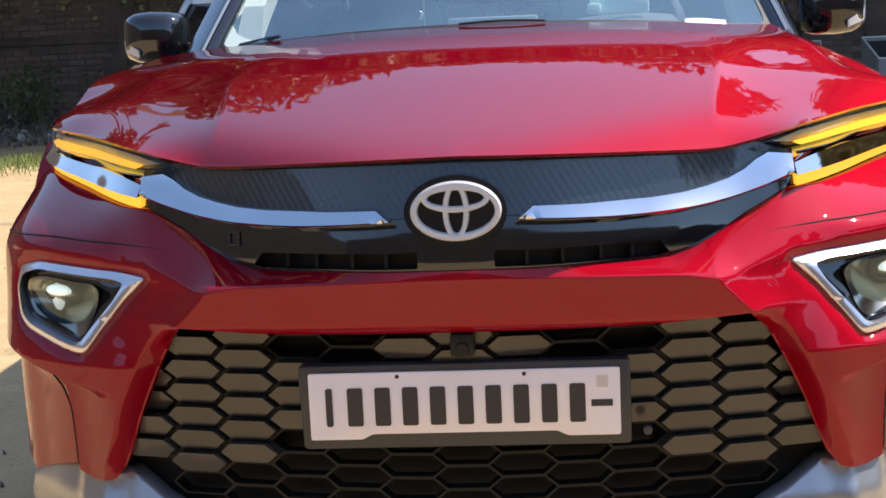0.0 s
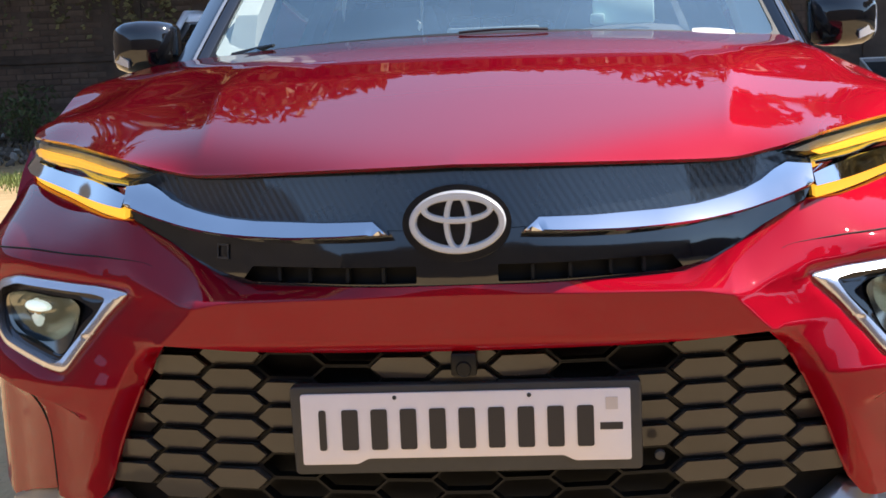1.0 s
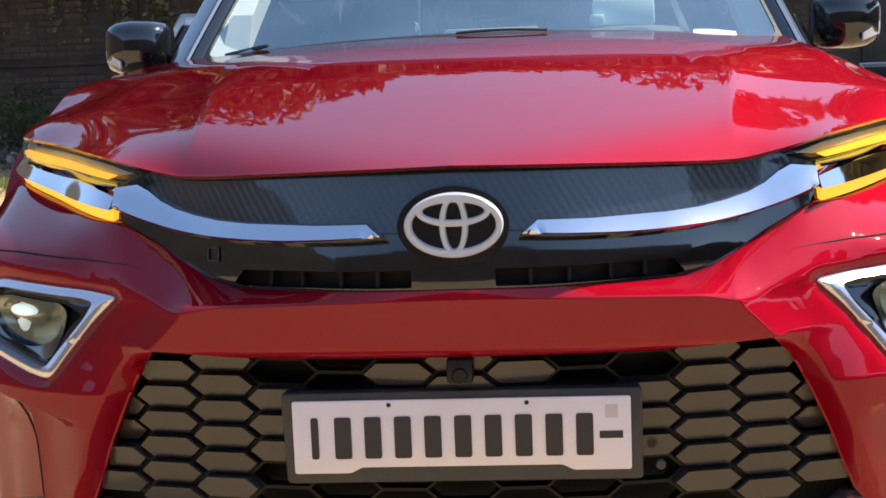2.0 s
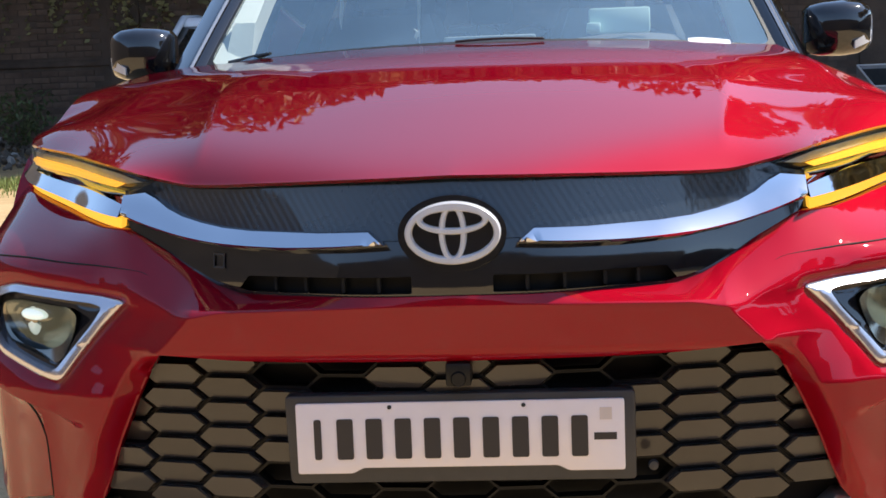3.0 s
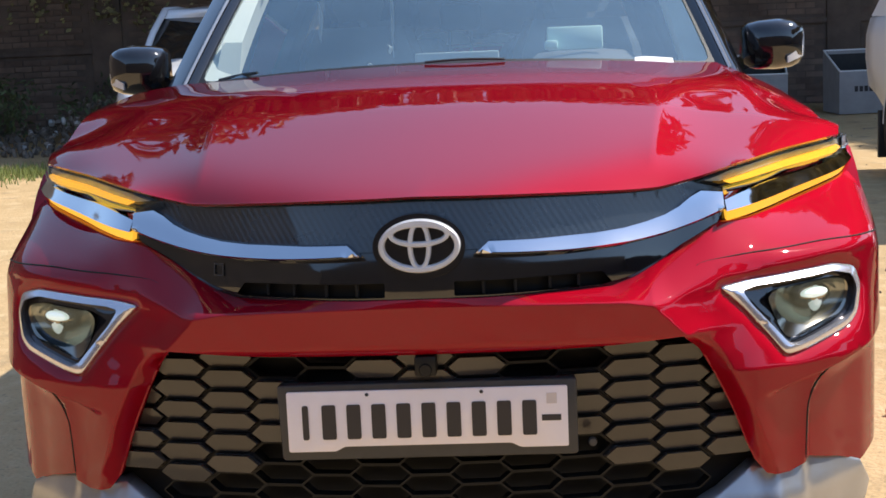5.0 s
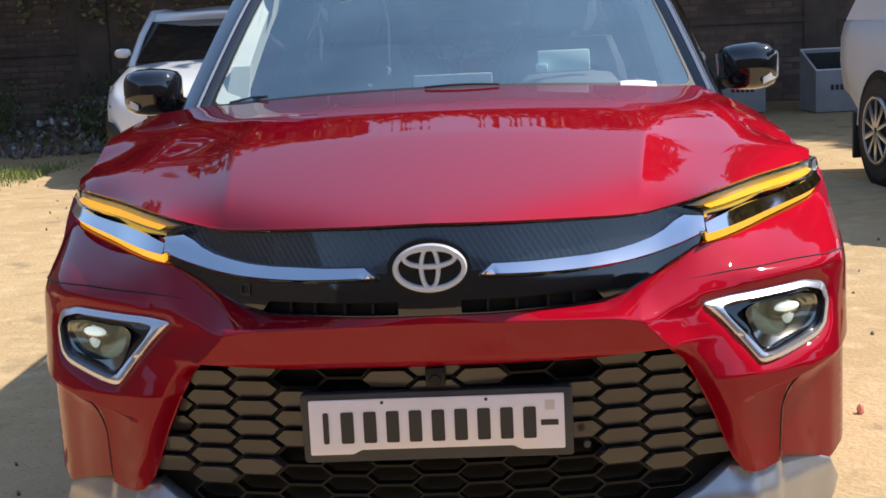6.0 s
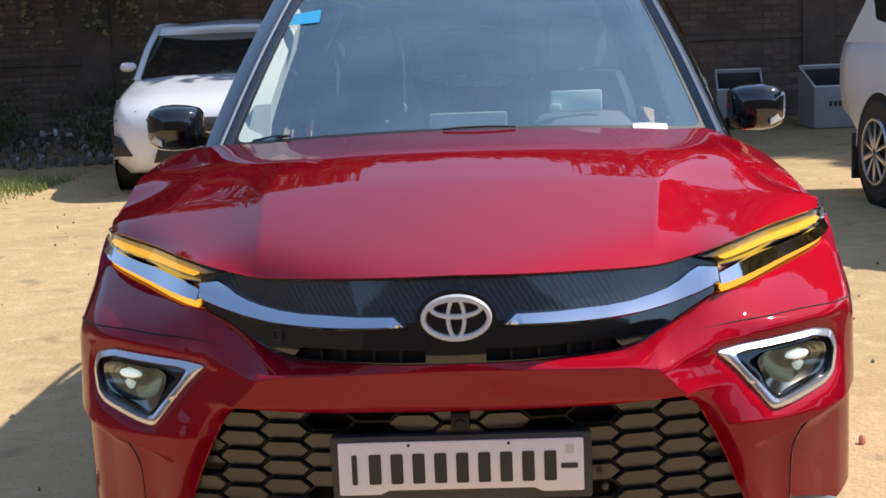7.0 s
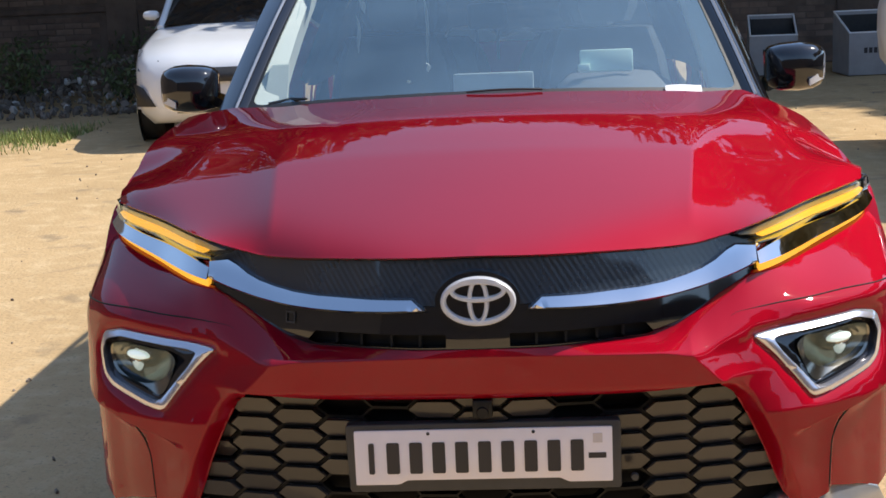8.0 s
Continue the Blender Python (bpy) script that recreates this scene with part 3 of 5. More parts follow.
EY = float(on_panel(0, 0.88)[1]) - 0.026
emblem = part("emblem", merge(oval(0.0035, 0.882, 0.0705, 0.0455, 0.0105, EY, 0.018), oval(0.0035, 0.882, 0.0205, 0.043, 0.0088, EY + 0.001, 0.014), oval(0.0035, 0.9015, 0.053, 0.0215, 0.0092, EY + 0.002, 0.012)),
              BRIGHT, car, "silver oval ring emblem")
bm = sheet([(0.002 + 0.080 * math.cos(a), 0.880 + 0.056 * math.sin(a)) for a in np.linspace(0, 2 * math.pi, 48, endpoint=False)], lambda x, z: (x, EY + 0.014 + 0.12 * (z - 0.88), z), 0.02, rim=(0, 0.03, 0))
part("emblem_base", bm, GLOSS, emblem, "black emblem backing")

SENSOR = [(-0.370 + a, 0.834 + b) for a, b in ((-0.010, -0.011), (0.010, -0.011), (0.010, 0.011), (-0.010, 0.011))]
part("sensor_frame", sheet(SENSOR, lambda x, z: (x, on_panel(x, z)[1] - 0.0035, z), 0.01, holes=[[(-0.370 + 0.78 * (x + 0.370), 0.834 + 0.78 * (z - 0.834)) for x, z in SENSOR]], rim=(0, 0.006, 0), edge=0), FRAMEM, grille_lip, "small square sensor frame")

# ---- lamp clusters beside the bonnet
LAMP_LOW = knots([0.48, 0.535, 0.60, 0.66, 0.72, 0.78, 0.84, 0.89], [0.862, 0.870, 0.875, 0.880, 0.888, 0.896, 0.904, 0.918])


def lamp_place(off):
    def lift(x, t):
        ax = np.abs(x)
        low, top = LAMP_LOW(ax), HOOD_EDGE_Z(ax) - 0.006
        z = low + (top - low) * t
        return x, NOSE_UP(ax) + 0.12 * (z - 0.87) + off, z
    return lift


def scaled(loop, side):
    """Loops across (x) and up the lamp (0 to 1); fractions are shrunk while filling, so that the steps suit."""
    return [(side * x, t * 0.1) for x, t in (loop if side > 0 else loop[::-1])]


def lamp_sheet(loop, side, off, step=0.014, rim=(0, 0.02, 0)):
    lift = lamp_place(off)
    return sheet(scaled(loop, side), lambda x, t: lift(x, t * 10.0), step, rim=rim, edge=0.002, edge_step=0.008)


def strip_sheet(loop, side, off):
    lift = lamp_place(off)

    def lean(x, t):
        a, b, c = lift(x, t * 10.0)
        return a, b + 0.15 * np.clip(t * 10.0 - 0.27, -1, 0.33) - 0.0005 * np.sin(np.pi * np.clip((t * 10.0 - 0.29) / 0.29, 0, 1)), c
    return sheet(scaled(loop, side), lean, 0.006, rim=(0, 0.03, 0), edge=0.002, edge_step=0.006)


for side in (1, -1):
    lamp = part("slim_headlamp", lamp_sheet([(0.487, 0.97), (0.53, 0.66), (0.548, 0.60), (0.548, 0.0), (0.70, 0.0), (0.86, 0.0), (0.888, 0.10), (0.890, 0.62), (0.868, 0.97), (0.84, 1.0), (0.66, 1.0)], side, 0.034, rim=(0, 0.05, 0)), GLOSS, car, "slim black lamp with two light bars", smooth=75)
    part("light_guide", lamp_sheet([(0.515, 0.90), (0.545, 0.80), (0.70, 0.795), (0.845, 0.785), (0.842, 0.90), (0.70, 0.91), (0.56, 0.93)], side, 0.022), GUIDE, lamp, "pale smoky light guide", smooth=75)
    part("upper_light_bar", lamp_sheet([(0.552, 0.775), (0.565, 0.70), (0.70, 0.655), (0.835, 0.610), (0.852, 0.69), (0.842, 0.765), (0.70, 0.775)], side, 0.012), AMBER, lamp, "lit amber indicator bar", smooth=75)
    part("lower_light_bar", lamp_sheet([(0.554, 0.04), (0.552, 0.21), (0.70, 0.20), (0.845, 0.20), (0.866, 0.13), (0.845, 0.05), (0.70, 0.04)], side, 0.006, rim=(0, 0.03, 0)), AMBER, lamp, "lit amber indicator bar", smooth=75)
    part("chrome_strip", strip_sheet([(0.550, 0.27), (0.550, 0.66), (0.70, 0.64), (0.856, 0.61), (0.862, 0.90), (0.878, 0.92), (0.888, 0.60), (0.884, 0.30), (0.845, 0.25), (0.70, 0.25)], side, -0.026), CHROME, lamp, "chrome strip between the light bars", smooth=75)
    bm = lamp_sheet([(0.490, 0.965), (0.532, 0.68), (0.550, 0.62), (0.70, 0.60), (0.846, 0.55), (0.866, 0.72), (0.846, 0.985), (0.66, 0.985)], side, 0.0, rim=None)
    ob = part("lens", bm, CLEAR, lamp, "clear lamp lens", smooth=75)
    ob.visible_shadow = False

# ---- lower headlamps in chrome surrounds
FOG_IN = soften([(0.790, 0.761), (0.752, 0.773), (0.594, 0.766), (0.568, 0.761), (0.586, 0.734), (0.626, 0.690), (0.654, 0.658), (0.673, 0.656), (0.769, 0.682), (0.789, 0.697), (0.800, 0.735)], 0.008)
LENS = soften([(0.777, 0.752), (0.740, 0.760), (0.627, 0.752), (0.615, 0.743), (0.630, 0.705), (0.645, 0.674), (0.660, 0.665), (0.763, 0.690), (0.776, 0.705), (0.783, 0.735)], 0.010)
for side in (1, -1):
    turn = (lambda q: q) if side > 0 else flip
    lamp = part("headlamp", sheet(turn(FOG), on_front(0.055), 0.03, rim=None), MATTE, car, "angular main headlamp in a chrome surround, lit")
    ring = part("surround", sheet(turn(FOG), lambda x, z: (x, front(x, z) - 0.006, z), 0.006, holes=[turn(FOG_IN)], rim=(0, 0.05, 0), edge=0.0035, edge_step=0.006), SURROUND, lamp, "chrome surround", smooth=75)
    polish(ring, lambda x, z: front(x, z) - 0.006, 0, 2, -1, 0.22)
    part("bezel", sheet(turn(FOG_IN), lambda x, z: (x, front(x, z) + 0.018, z), 0.014, holes=[turn(LENS)], rim=(0, 0.03, 0), edge_step=0.006), GLOSS, lamp, "black bezel", smooth=75)
    part("reflector", sheet(turn(LENS), lambda x, z: (x, front(x, z) + 0.050 - 6.0 * ((np.abs(x) - 0.705) ** 2 + 1.5 * (z - 0.715) ** 2), z), 0.012, rim=None, edge_step=0.006), REFLECTOR, lamp, "reflector bowl")
    c = (side * 0.712, float(front(0.712, 0.73)) + 0.030, 0.730)
    m = Matrix.Translation(c) @ pose(0, 0, 0, 90, 0, 30 * side)
    dome = lathe([(0.0, 0.014), (0.014, 0.012), (0.028, 0.006), (0.036, -0.004), (0.0, -0.010)], 24, m @ Matrix.Diagonal((1.20, 0.62, 1, 1)))
    projector = part("projector", dome, REFLECTOR, lamp, "silvered projector shell", smooth=60)
    spot = lathe([(0.0, 0.010), (0.012, 0.008), (0.020, 0.003), (0.024, -0.003), (0.0, -0.006)], 20, m @ Matrix.Translation((-side * 0.004, 0.006, 0.009)) @ Matrix.Diagonal((1.35, 0.45, 1, 1)))
    part("bulb", spot, LAMPLIT, projector, "lit bulb", smooth=60)
    # added glowing fin draws the upright streak of glare below the bulb
    fin = lathe([(0.0, 0.006), (0.009, 0.004), (0.014, 0.0), (0.0, -0.006)], 14, m @ Matrix.Translation((-side * 0.002, -0.005, 0.0070)) @ Matrix.Diagonal((1.25, 1.75, 1, 1)))
    part("light_guide", fin, LAMPDIM, projector, "dimly glowing fin for the upright streak of glare", smooth=60)
    part("hood_rim", tube([(c[0] + 0.046 * math.cos(a), c[1] - 0.002 - side * 0.55 * 0.046 * math.cos(a) * -1, c[2] + 0.026 * math.sin(a)) for a in np.linspace(0.3, 2.84, 14)], 0.003, 6), GLOSS, lamp, "dark rim over the bulb")
    ob = part("lens", sheet(turn(LENS), lambda x, z: (x, front(x, 0.715 + 0 * z) + 0.022, z), 0.014, rim=None, edge_step=0.008), CLEAR, lamp, "clear lens", smooth=75)
    ob.visible_shadow = False


# ---- mouth: dark cavity, honeycomb frame, closed cells
def mouth_y(x):
    return 0.018 + 0.085 * (np.abs(x) / 0.56) ** 1.8


# a near-black sheet stands for the shaded depth behind the honeycomb
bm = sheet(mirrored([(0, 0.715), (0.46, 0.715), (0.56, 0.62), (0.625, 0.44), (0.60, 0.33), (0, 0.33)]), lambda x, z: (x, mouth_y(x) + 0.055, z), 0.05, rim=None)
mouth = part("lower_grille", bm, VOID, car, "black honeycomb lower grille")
PX, PZ = 0.0912, 0.0402


def hexagon(w, h, flat):
    return [(-w, 0), (-flat, h), (flat, h), (w, 0), (flat, -h), (-flat, -h)]


MOUTH_IN = mirrored([(0, 0.683), (0.145, 0.684), (0.26, 0.686), (0.34, 0.690), (0.40, 0.695), (0.451, 0.699), (0.484, 0.663), (0.514, 0.609), (0.545, 0.543), (0.570, 0.478), (0.590, 0.43), (0.57, 0.395), (0.46, 0.365), (0.0, 0.350)])
outer = hexagon(0.0575, 0.0198, 0.0355)
inner = hexagon(0.0545, 0.0176, 0.0338)
frame_bms = bmesh.new()
tile = bmesh.new()
rows = [[tile.verts.new((x * s, d, z * s + o)) for x, z in hexagon(0.0530, 0.0178, 0.0335)] for s, d, o in ((1.0, 0.024, 0.0), (1.0, 0.003, 0.0), (0.95, -0.001, 0.0008))]
for v in rows[1] + rows[2]:
    v.co.y += -0.30 * v.co.z
for a, b in zip(rows, rows[1:]):
    for k in range(6):
        tile.faces.new((a[k], a[(k + 1) % 6], b[(k + 1) % 6], b[k]))
tile.faces.new(rows[2])
bmesh.ops.recalc_face_normals(tile, faces=tile.faces)
tile_mesh = bpy.data.meshes.new("cell")
tile.to_mesh(tile_mesh)
tile.free()
tile_mesh.materials.append(CELLS)
for col in range(-7, 8):
    for row in range(0, 9):
        cx = col * PX
        cz = 0.6745 - row * PZ - (PZ / 2 if col % 2 else 0)
        corners = np.array([(cx + x * 0.15, cz + z * 0.4) for x, z in outer])
        partial = not inside(corners, MOUTH_IN).all()
        if partial and not (abs(cx) > 0.40 and cz > 0.45 and inside(np.array([(abs(cx) - 0.045, cz)]), MOUTH_IN).all()):
            continue
        if abs(cx) > 0.52 and cz < 0.455:
            continue
        y = float(mouth_y(cx)) + (0.016 if partial else 0.0)
        slope = float((mouth_y(cx + 0.01) - mouth_y(cx - 0.01)) / 0.02)
        turn = Matrix.Translation((cx, y, cz)) @ Matrix.Rotation(math.atan(slope), 4, "Z")
        rings = [[frame_bms.verts.new(turn @ Vector((x, d, z))) for x, z in loop] for loop, d in ((outer, 0.035), (outer, 0.010), (inner, 0.010), (inner, 0.035))]
        for a, b in zip(rings, rings[1:]):
            for k in range(6):
                frame_bms.faces.new((a[k], a[(k + 1) % 6], b[(k + 1) % 6], b[k]))
        behind = abs(cx) < 0.25 and 0.50 < cz < 0.63
        vent = (abs(cx) < 0.31 and (cz < 0.51)) or (cz > 0.63 and 0.13 < abs(cx) < 0.33) or behind or cz < 0.44
        if not vent:
            ob = new("cell", tile_mesh)
            ob.matrix_world = turn @ Matrix.Translation((0, -0.004, 0))
            ob.parent = mouth
part("honeycomb_frame", frame_bms, LATTICE, mouth, smooth=30)

# ---- parking camera above the plate
part("camera_housing", merge(box(-0.016, 0.022, -0.022, 0.03, 0.648, 0.684, 0.004), lathe([(0.0, 0.0), (0.010, 0.0), (0.012, -0.004), (0.012, -0.02)], 20, pose(0.003, -0.026, 0.660, 90))), LATTICE, car, "small black parking camera")

# ---- number plate in its holder
plate = part("plate_holder", prism(soften([(-0.266, 0.632), (0.266, 0.632), (0.266, 0.494), (-0.262, 0.494)], 0.008), 0.0025, 0.028, 0.003), FRAMEM, car, "black plastic plate holder")
face = soften([(-0.249, 0.6205), (0.249, 0.6205), (0.249, 0.5105), (0.165, 0.5105), (0.148, 0.519), (-0.148, 0.519), (-0.165, 0.5105), (-0.249, 0.5105)], 0.004)
part("number_plate", prism(face, -0.0022, 0.006, 0.0008), PLATE, plate, "white embossed number plate")
x = -0.222
for k in range(10):
    w = 0.011 if k == 0 else 0.025
    part("mark", prism(soften([(x, 0.596), (x + w, 0.596), (x + w, 0.533), (x, 0.533)], 0.004), -0.0038, -0.0010), INK, plate, "plain dark bar")
    x += w + (0.024 if k == 0 else 0.0195)
part("mark", prism([(0.203, 0.569), (0.237, 0.569), (0.237, 0.558), (0.203, 0.558)], -0.0030, -0.0010), INK, plate, "small dark bar")
part("seal", prism([(0.212, 0.608), (0.230, 0.608), (0.230, 0.589), (0.212, 0.589)], -0.0030, -0.0010), material("seal_film", (0.66, 0.58, 0.56), 0.4), plate, "faded square seal")
for x in (-0.105, 0.098):
    part("screw", lathe([(0.0, 0.0025), (0.003, 0.0015), (0.0036, -0.001), (0, -0.002)], 12, pose(x, -0.0025, 0.6135, 90)), MATTE, plate)
part("tow_cover", lathe([(0.0, 0.003), (0.007, 0.002), (0.008, -0.006), (0, -0.01)], 16, pose(0.292, 0.012, 0.512, 90)), FRAMEM, car, "small round cap beside the plate")

# ---- silver skid plate along the bottom
half = [(0, 0.335), (0.30, 0.338), (0.43, 0.352), (0.52, 0.385), (0.585, 0.428), (0.63, 0.418), (0.69, 0.432), (0.765, 0.409), (0.82, 0.380), (0.845, 0.330), (0.82, 0.27), (0.60, 0.24), (0, 0.235)]
part("skid_plate", sheet(mirrored(half), lambda x, z: (x, front(x, np.maximum(z, 0.40)) - 0.012 + 0.55 * np.clip(z - 0.37, 0, 1) + 0.6 * np.clip(0.30 - z, 0, 1), z), 0.014, rim=(0, 0.05, 0), edge_step=0.008), SATIN, car, "silver skid plate", smooth=75)


# ---------------------------------------------------------------- the red car: sides, cabin, wheels
def flank(y, z):
    """Half width of the body at a place along it and a height."""
    x = 0.897 - 0.030 * np.clip((z - 0.84) / 0.21, 0, 2) ** 2 - 0.05 * np.clip((0.50 - z) / 0.25, 0, 2) ** 2
    x = x - 0.020 * np.exp(-((z - 0.68) / 0.05) ** 2) * ramp(1.2, 1.5, y) * ramp(3.3, 3.0, y)
    return x - 0.10 * ramp(3.7, 4.35, y) ** 2 - (0.012 + 0.016 * ramp(0.85, 0.55, z)) * ramp(0.85, 0.45, y)


def arch(cy, r, a0, a1, n):
    return [(cy + r * math.cos(radians(a)), 0.335 + r * math.sin(radians(a))) for a in np.linspace(a0, a1, n)]


AXLES = (0.835, 3.435)


def hood_line(y, side):
    return float(hood(side * 0.868, y)) - 0.012


for side in (1, -1):
    on_side = lambda y, z, s=side: (s * flank(y, z), y, z)
    rim = (-side * 0.03, 0, 0)
    loop = [(0.615, 0.92), (0.66, hood_line(0.66, side) - 0.03), (0.80, hood_line(0.80, side)), (1.0, hood_line(1.0, side)), (1.2, hood_line(1.2, side)), (1.36, hood_line(1.36, side)), (1.40, 0.95), (1.42, 0.60), (1.40, 0.30), (1.26, 0.27)]
    loop += arch(AXLES[0], 0.40, 0, 150, 16) + [(0.50, 0.60), (0.515, 0.80)]
    part("fender", sheet(loop, on_side, 0.045, rim=rim, edge=0.006), PAINT, car, smooth=75)
    door = soften([(1.410, 0.985), (2.40, 1.005), (2.44, 0.60), (2.40, 0.30), (1.415, 0.30), (1.430, 0.60)], 0.03)
    d1 = part("front_door", sheet(door, on_side, 0.06, rim=rim, edge=0.006), PAINT, car, smooth=75)
    part("door_handle", box(side * 0.890 - 0.016, side * 0.890 + 0.020, 2.15, 2.34, 0.93, 0.96, 0.010), PAINT, d1)
    door = soften([(2.412, 1.005), (3.42, 1.02), (3.36, 0.82), (3.16, 0.72), (3.02, 0.56), (2.98, 0.30), (2.412, 0.30), (2.452, 0.60)], 0.03)
    d2 = part("rear_door", sheet(door, on_side, 0.06, rim=rim, edge=0.006), PAINT, car, smooth=75)
    part("door_handle", box(side * 0.890 - 0.016, side * 0.890 + 0.020, 3.10, 3.29, 0.94, 0.97, 0.010), PAINT, d2)
    loop = [(3.43, 1.02), (4.20, 1.12), (4.34, 0.95), (4.36, 0.60), (4.34, 0.32), (3.86, 0.30)] + arch(AXLES[1], 0.40, 5, 118, 12) + [(3.20, 0.735), (3.37, 0.83)]
    part("rear_quarter", sheet(loop, on_side, 0.05, rim=rim, edge=0.006), PAINT, car, smooth=75)
    for cy in AXLES:
        ahead = 150 if cy < 1 else 194
        ring = arch(cy, 0.435, -14, ahead, 24) + arch(cy, 0.37, ahead, -14, 24)
        part("arch_cladding", sheet(ring, lambda y, z, s=side: (s * (flank(y, np.maximum(z, 0.5)) + 0.002), y, z), 0.05, rim=(-side * 0.10, 0, 0)), MATTE, car, "black wheel arch cladding", smooth=60)
    part("sill", sheet([(1.26, 0.325), (3.04, 0.325), (3.04, 0.20), (1.26, 0.20)], lambda y, z, s=side: (s * (flank(y, 0.45) + 0.006 - 0.4 * np.clip(0.27 - z, 0, 1)), y, z), 0.06, rim=(-side * 0.12, 0, 0)), MATTE, car, "black sill cladding", smooth=60)
    # wheel wells, wheels
    for cy in AXLES:
        part("wheel_well", sheet(arch(cy, 0.40, -25, 205, 28), lambda y, z, s=side: (s * 0.62 + 0 * y, y, z), 0.1, rim=(side * 0.22, 0, 0)), VOID, car)
        wheel = part("wheel", lathe([(0.215, -0.02), (0.225, 0.0), (0.222, 0.010), (0.10, 0.004), (0.06, -0.02)], 40, pose(side * 0.828, cy, 0.335, 0, 90 * side, 0)), ALLOY, car, "silver alloy wheel")
        part("tyre", lathe([(0.21, -0.20), (0.285, -0.205), (0.325, -0.185), (0.335, -0.15), (0.335, -0.06), (0.325, -0.02), (0.285, 0.002), (0.225, 0.004), (0.21, -0.02)], 48, pose(side * 0.828, cy, 0.335, 0, 90 * side, 0)), RUBBER, wheel, "black rubber tyre")
        for k in range(5):
            a = 2 * math.pi * k / 5
            m = pose(side * 0.828, cy, 0.335, 0, 90 * side, 0) @ Matrix.Rotation(a, 4, "Z")
            bm = box(0.03, 0.215, -0.028, 0.028, 0.004, 0.022, 0.006)
            bm.transform(m)
            part("spoke", bm, ALLOY, wheel)

# ---- cowl, windscreen, roof, pillars
def screen(u, v):
    """The windscreen: u from -1 to 1 across, v from 0 (cowl) to 1 (roof)."""
    bx, tx = 0.712, 0.560
    base = np.stack([u * bx, 1.205 + 0.205 * u * u, 1.137 - 0.040 * u * u], -1)
    top = np.stack([u * tx, 2.02 + 0.075 * u * u, 1.585 - 0.030 * u * u], -1)
    p = base + (top - base) * np.asarray(v)[..., None]
    p[..., 2] += 0.018 * np.sin(np.pi * np.asarray(v))
    return p


def screen_xyz(u, v, off=0.0):
    p = screen(np.asarray(u, float), np.asarray(v, float))
    return p[..., 0], p[..., 1] - 0.45 * off, p[..., 2] + 0.9 * off


pane = part("windscreen", sheet([(-1, 0), (1, 0), (1, 1), (-1, 1)], screen_xyz, 0.08, rim=None, edge=0), SCREEN, car, "tinted clear windscreen", smooth=60)
pane.visible_shadow = False
border = soften([(-1.0, 0.0), (1.0, 0.0), (1.0, 1.0), (-1.0, 1.0)], 0.02)
part("screen_edge", sheet(border, lambda u, v: screen_xyz(u, v, 0.002), 0.05, holes=[soften([(-0.972, 0.03), (0.972, 0.03), (0.972, 0.96), (-0.972, 0.96)], 0.05)], rim=None, edge=0), MATTE, pane, "black edge of the glass", smooth=60)
part("sticker", sheet([(-0.965, 0.735), (-0.79, 0.728), (-0.81, 0.828), (-0.965, 0.820)], lambda u, v: screen_xyz(u, v, 0.004), 0.05, rim=None, edge=0), material("blue_film", (0.05, 0.42, 0.70), 0.4), pane, "blue sticker")
bm = sheet(mirrored([(0, 1.18), (0.30, 1.19), (0.55, 1.255), (0.70, 1.35), (0.745, 1.43), (0.70, 1.48), (0.45, 1.33), (0, 1.27)]), lambda x, y: (x, y, 1.128 - 0.055 * (np.abs(x) / 0.72) ** 2 - 0.10 * np.clip(y - 1.2 - 0.2 * (x / 0.7) ** 2, 0, 1)), 0.05, rim=(0, 0, -0.02))
cowl = part("cowl", bm, MATTE, car, "black cowl below the windscreen")
for side in (1, -1):
    s = side
    rows = []
    for v in np.linspace(-0.04, 1.0, 14):
        g = screen(np.array(1.0 * s), np.array(v))
        w = 0.082 + 0.010 * v if side < 0 else 0.062 + 0.010 * v
        rows.append([tuple(g + np.array(o)) for o in ((-s * 0.012, -0.004, 0.004), (s * 0.010, -0.012, 0.012), (s * 0.034, 0.008, 0.014), (s * w, 0.050, 0.000), (s * w, 0.10, -0.03), (-s * 0.01, 0.10, -0.03))])
    pillar = part("a_pillar", loft(rows, cap=True), GLOSS, car, "gloss black windscreen pillar", smooth=50)
    rows = [[tuple(screen(np.array(1.0 * s), np.array(v)) + np.array(o)) for o in ((s * 0.012, -0.016, 0.014), (s * 0.018, -0.013, 0.018), (s * 0.022, -0.008, 0.016))] for v in np.linspace(-0.02, 1.0, 12)]
    part("pillar_trim", loft(rows, closed=True), SATIN, pillar, "thin bright strip")
    rows = [[tuple(screen(np.array(0.985 * s), np.array(v)) + np.array(o)) for o in ((0, 0.015, -0.012), (-s * (0.020 + 0.052 * (1 - v) ** 1.5), 0.055, -0.01), (-s * (0.018 + 0.05 * (1 - v) ** 1.5), 0.13, -0.05), (0, 0.14, -0.05))] for v in np.linspace(0.0, 1.0, 8)]
    part("pillar_lining", loft(rows, cap=True), PALE, pillar, "pale inner pillar lining")
ROOF_X = knots([1.95, 2.3, 3.2, 4.0], [0.585, 0.620, 0.615, 0.56])


def roof(u, y):
    e = ROOF_X(y)
    z = 1.632 - 0.045 * np.clip((2.5 - y) / 0.5, 0, 2) ** 2 - 0.040 * np.clip((y - 2.6) / 1.4, 0, 2) ** 2
    return u * e, y + 0.07 * u * u * ramp(2.6, 2.0, y), z - 0.035 * u ** 4 - 0.012 * u * u


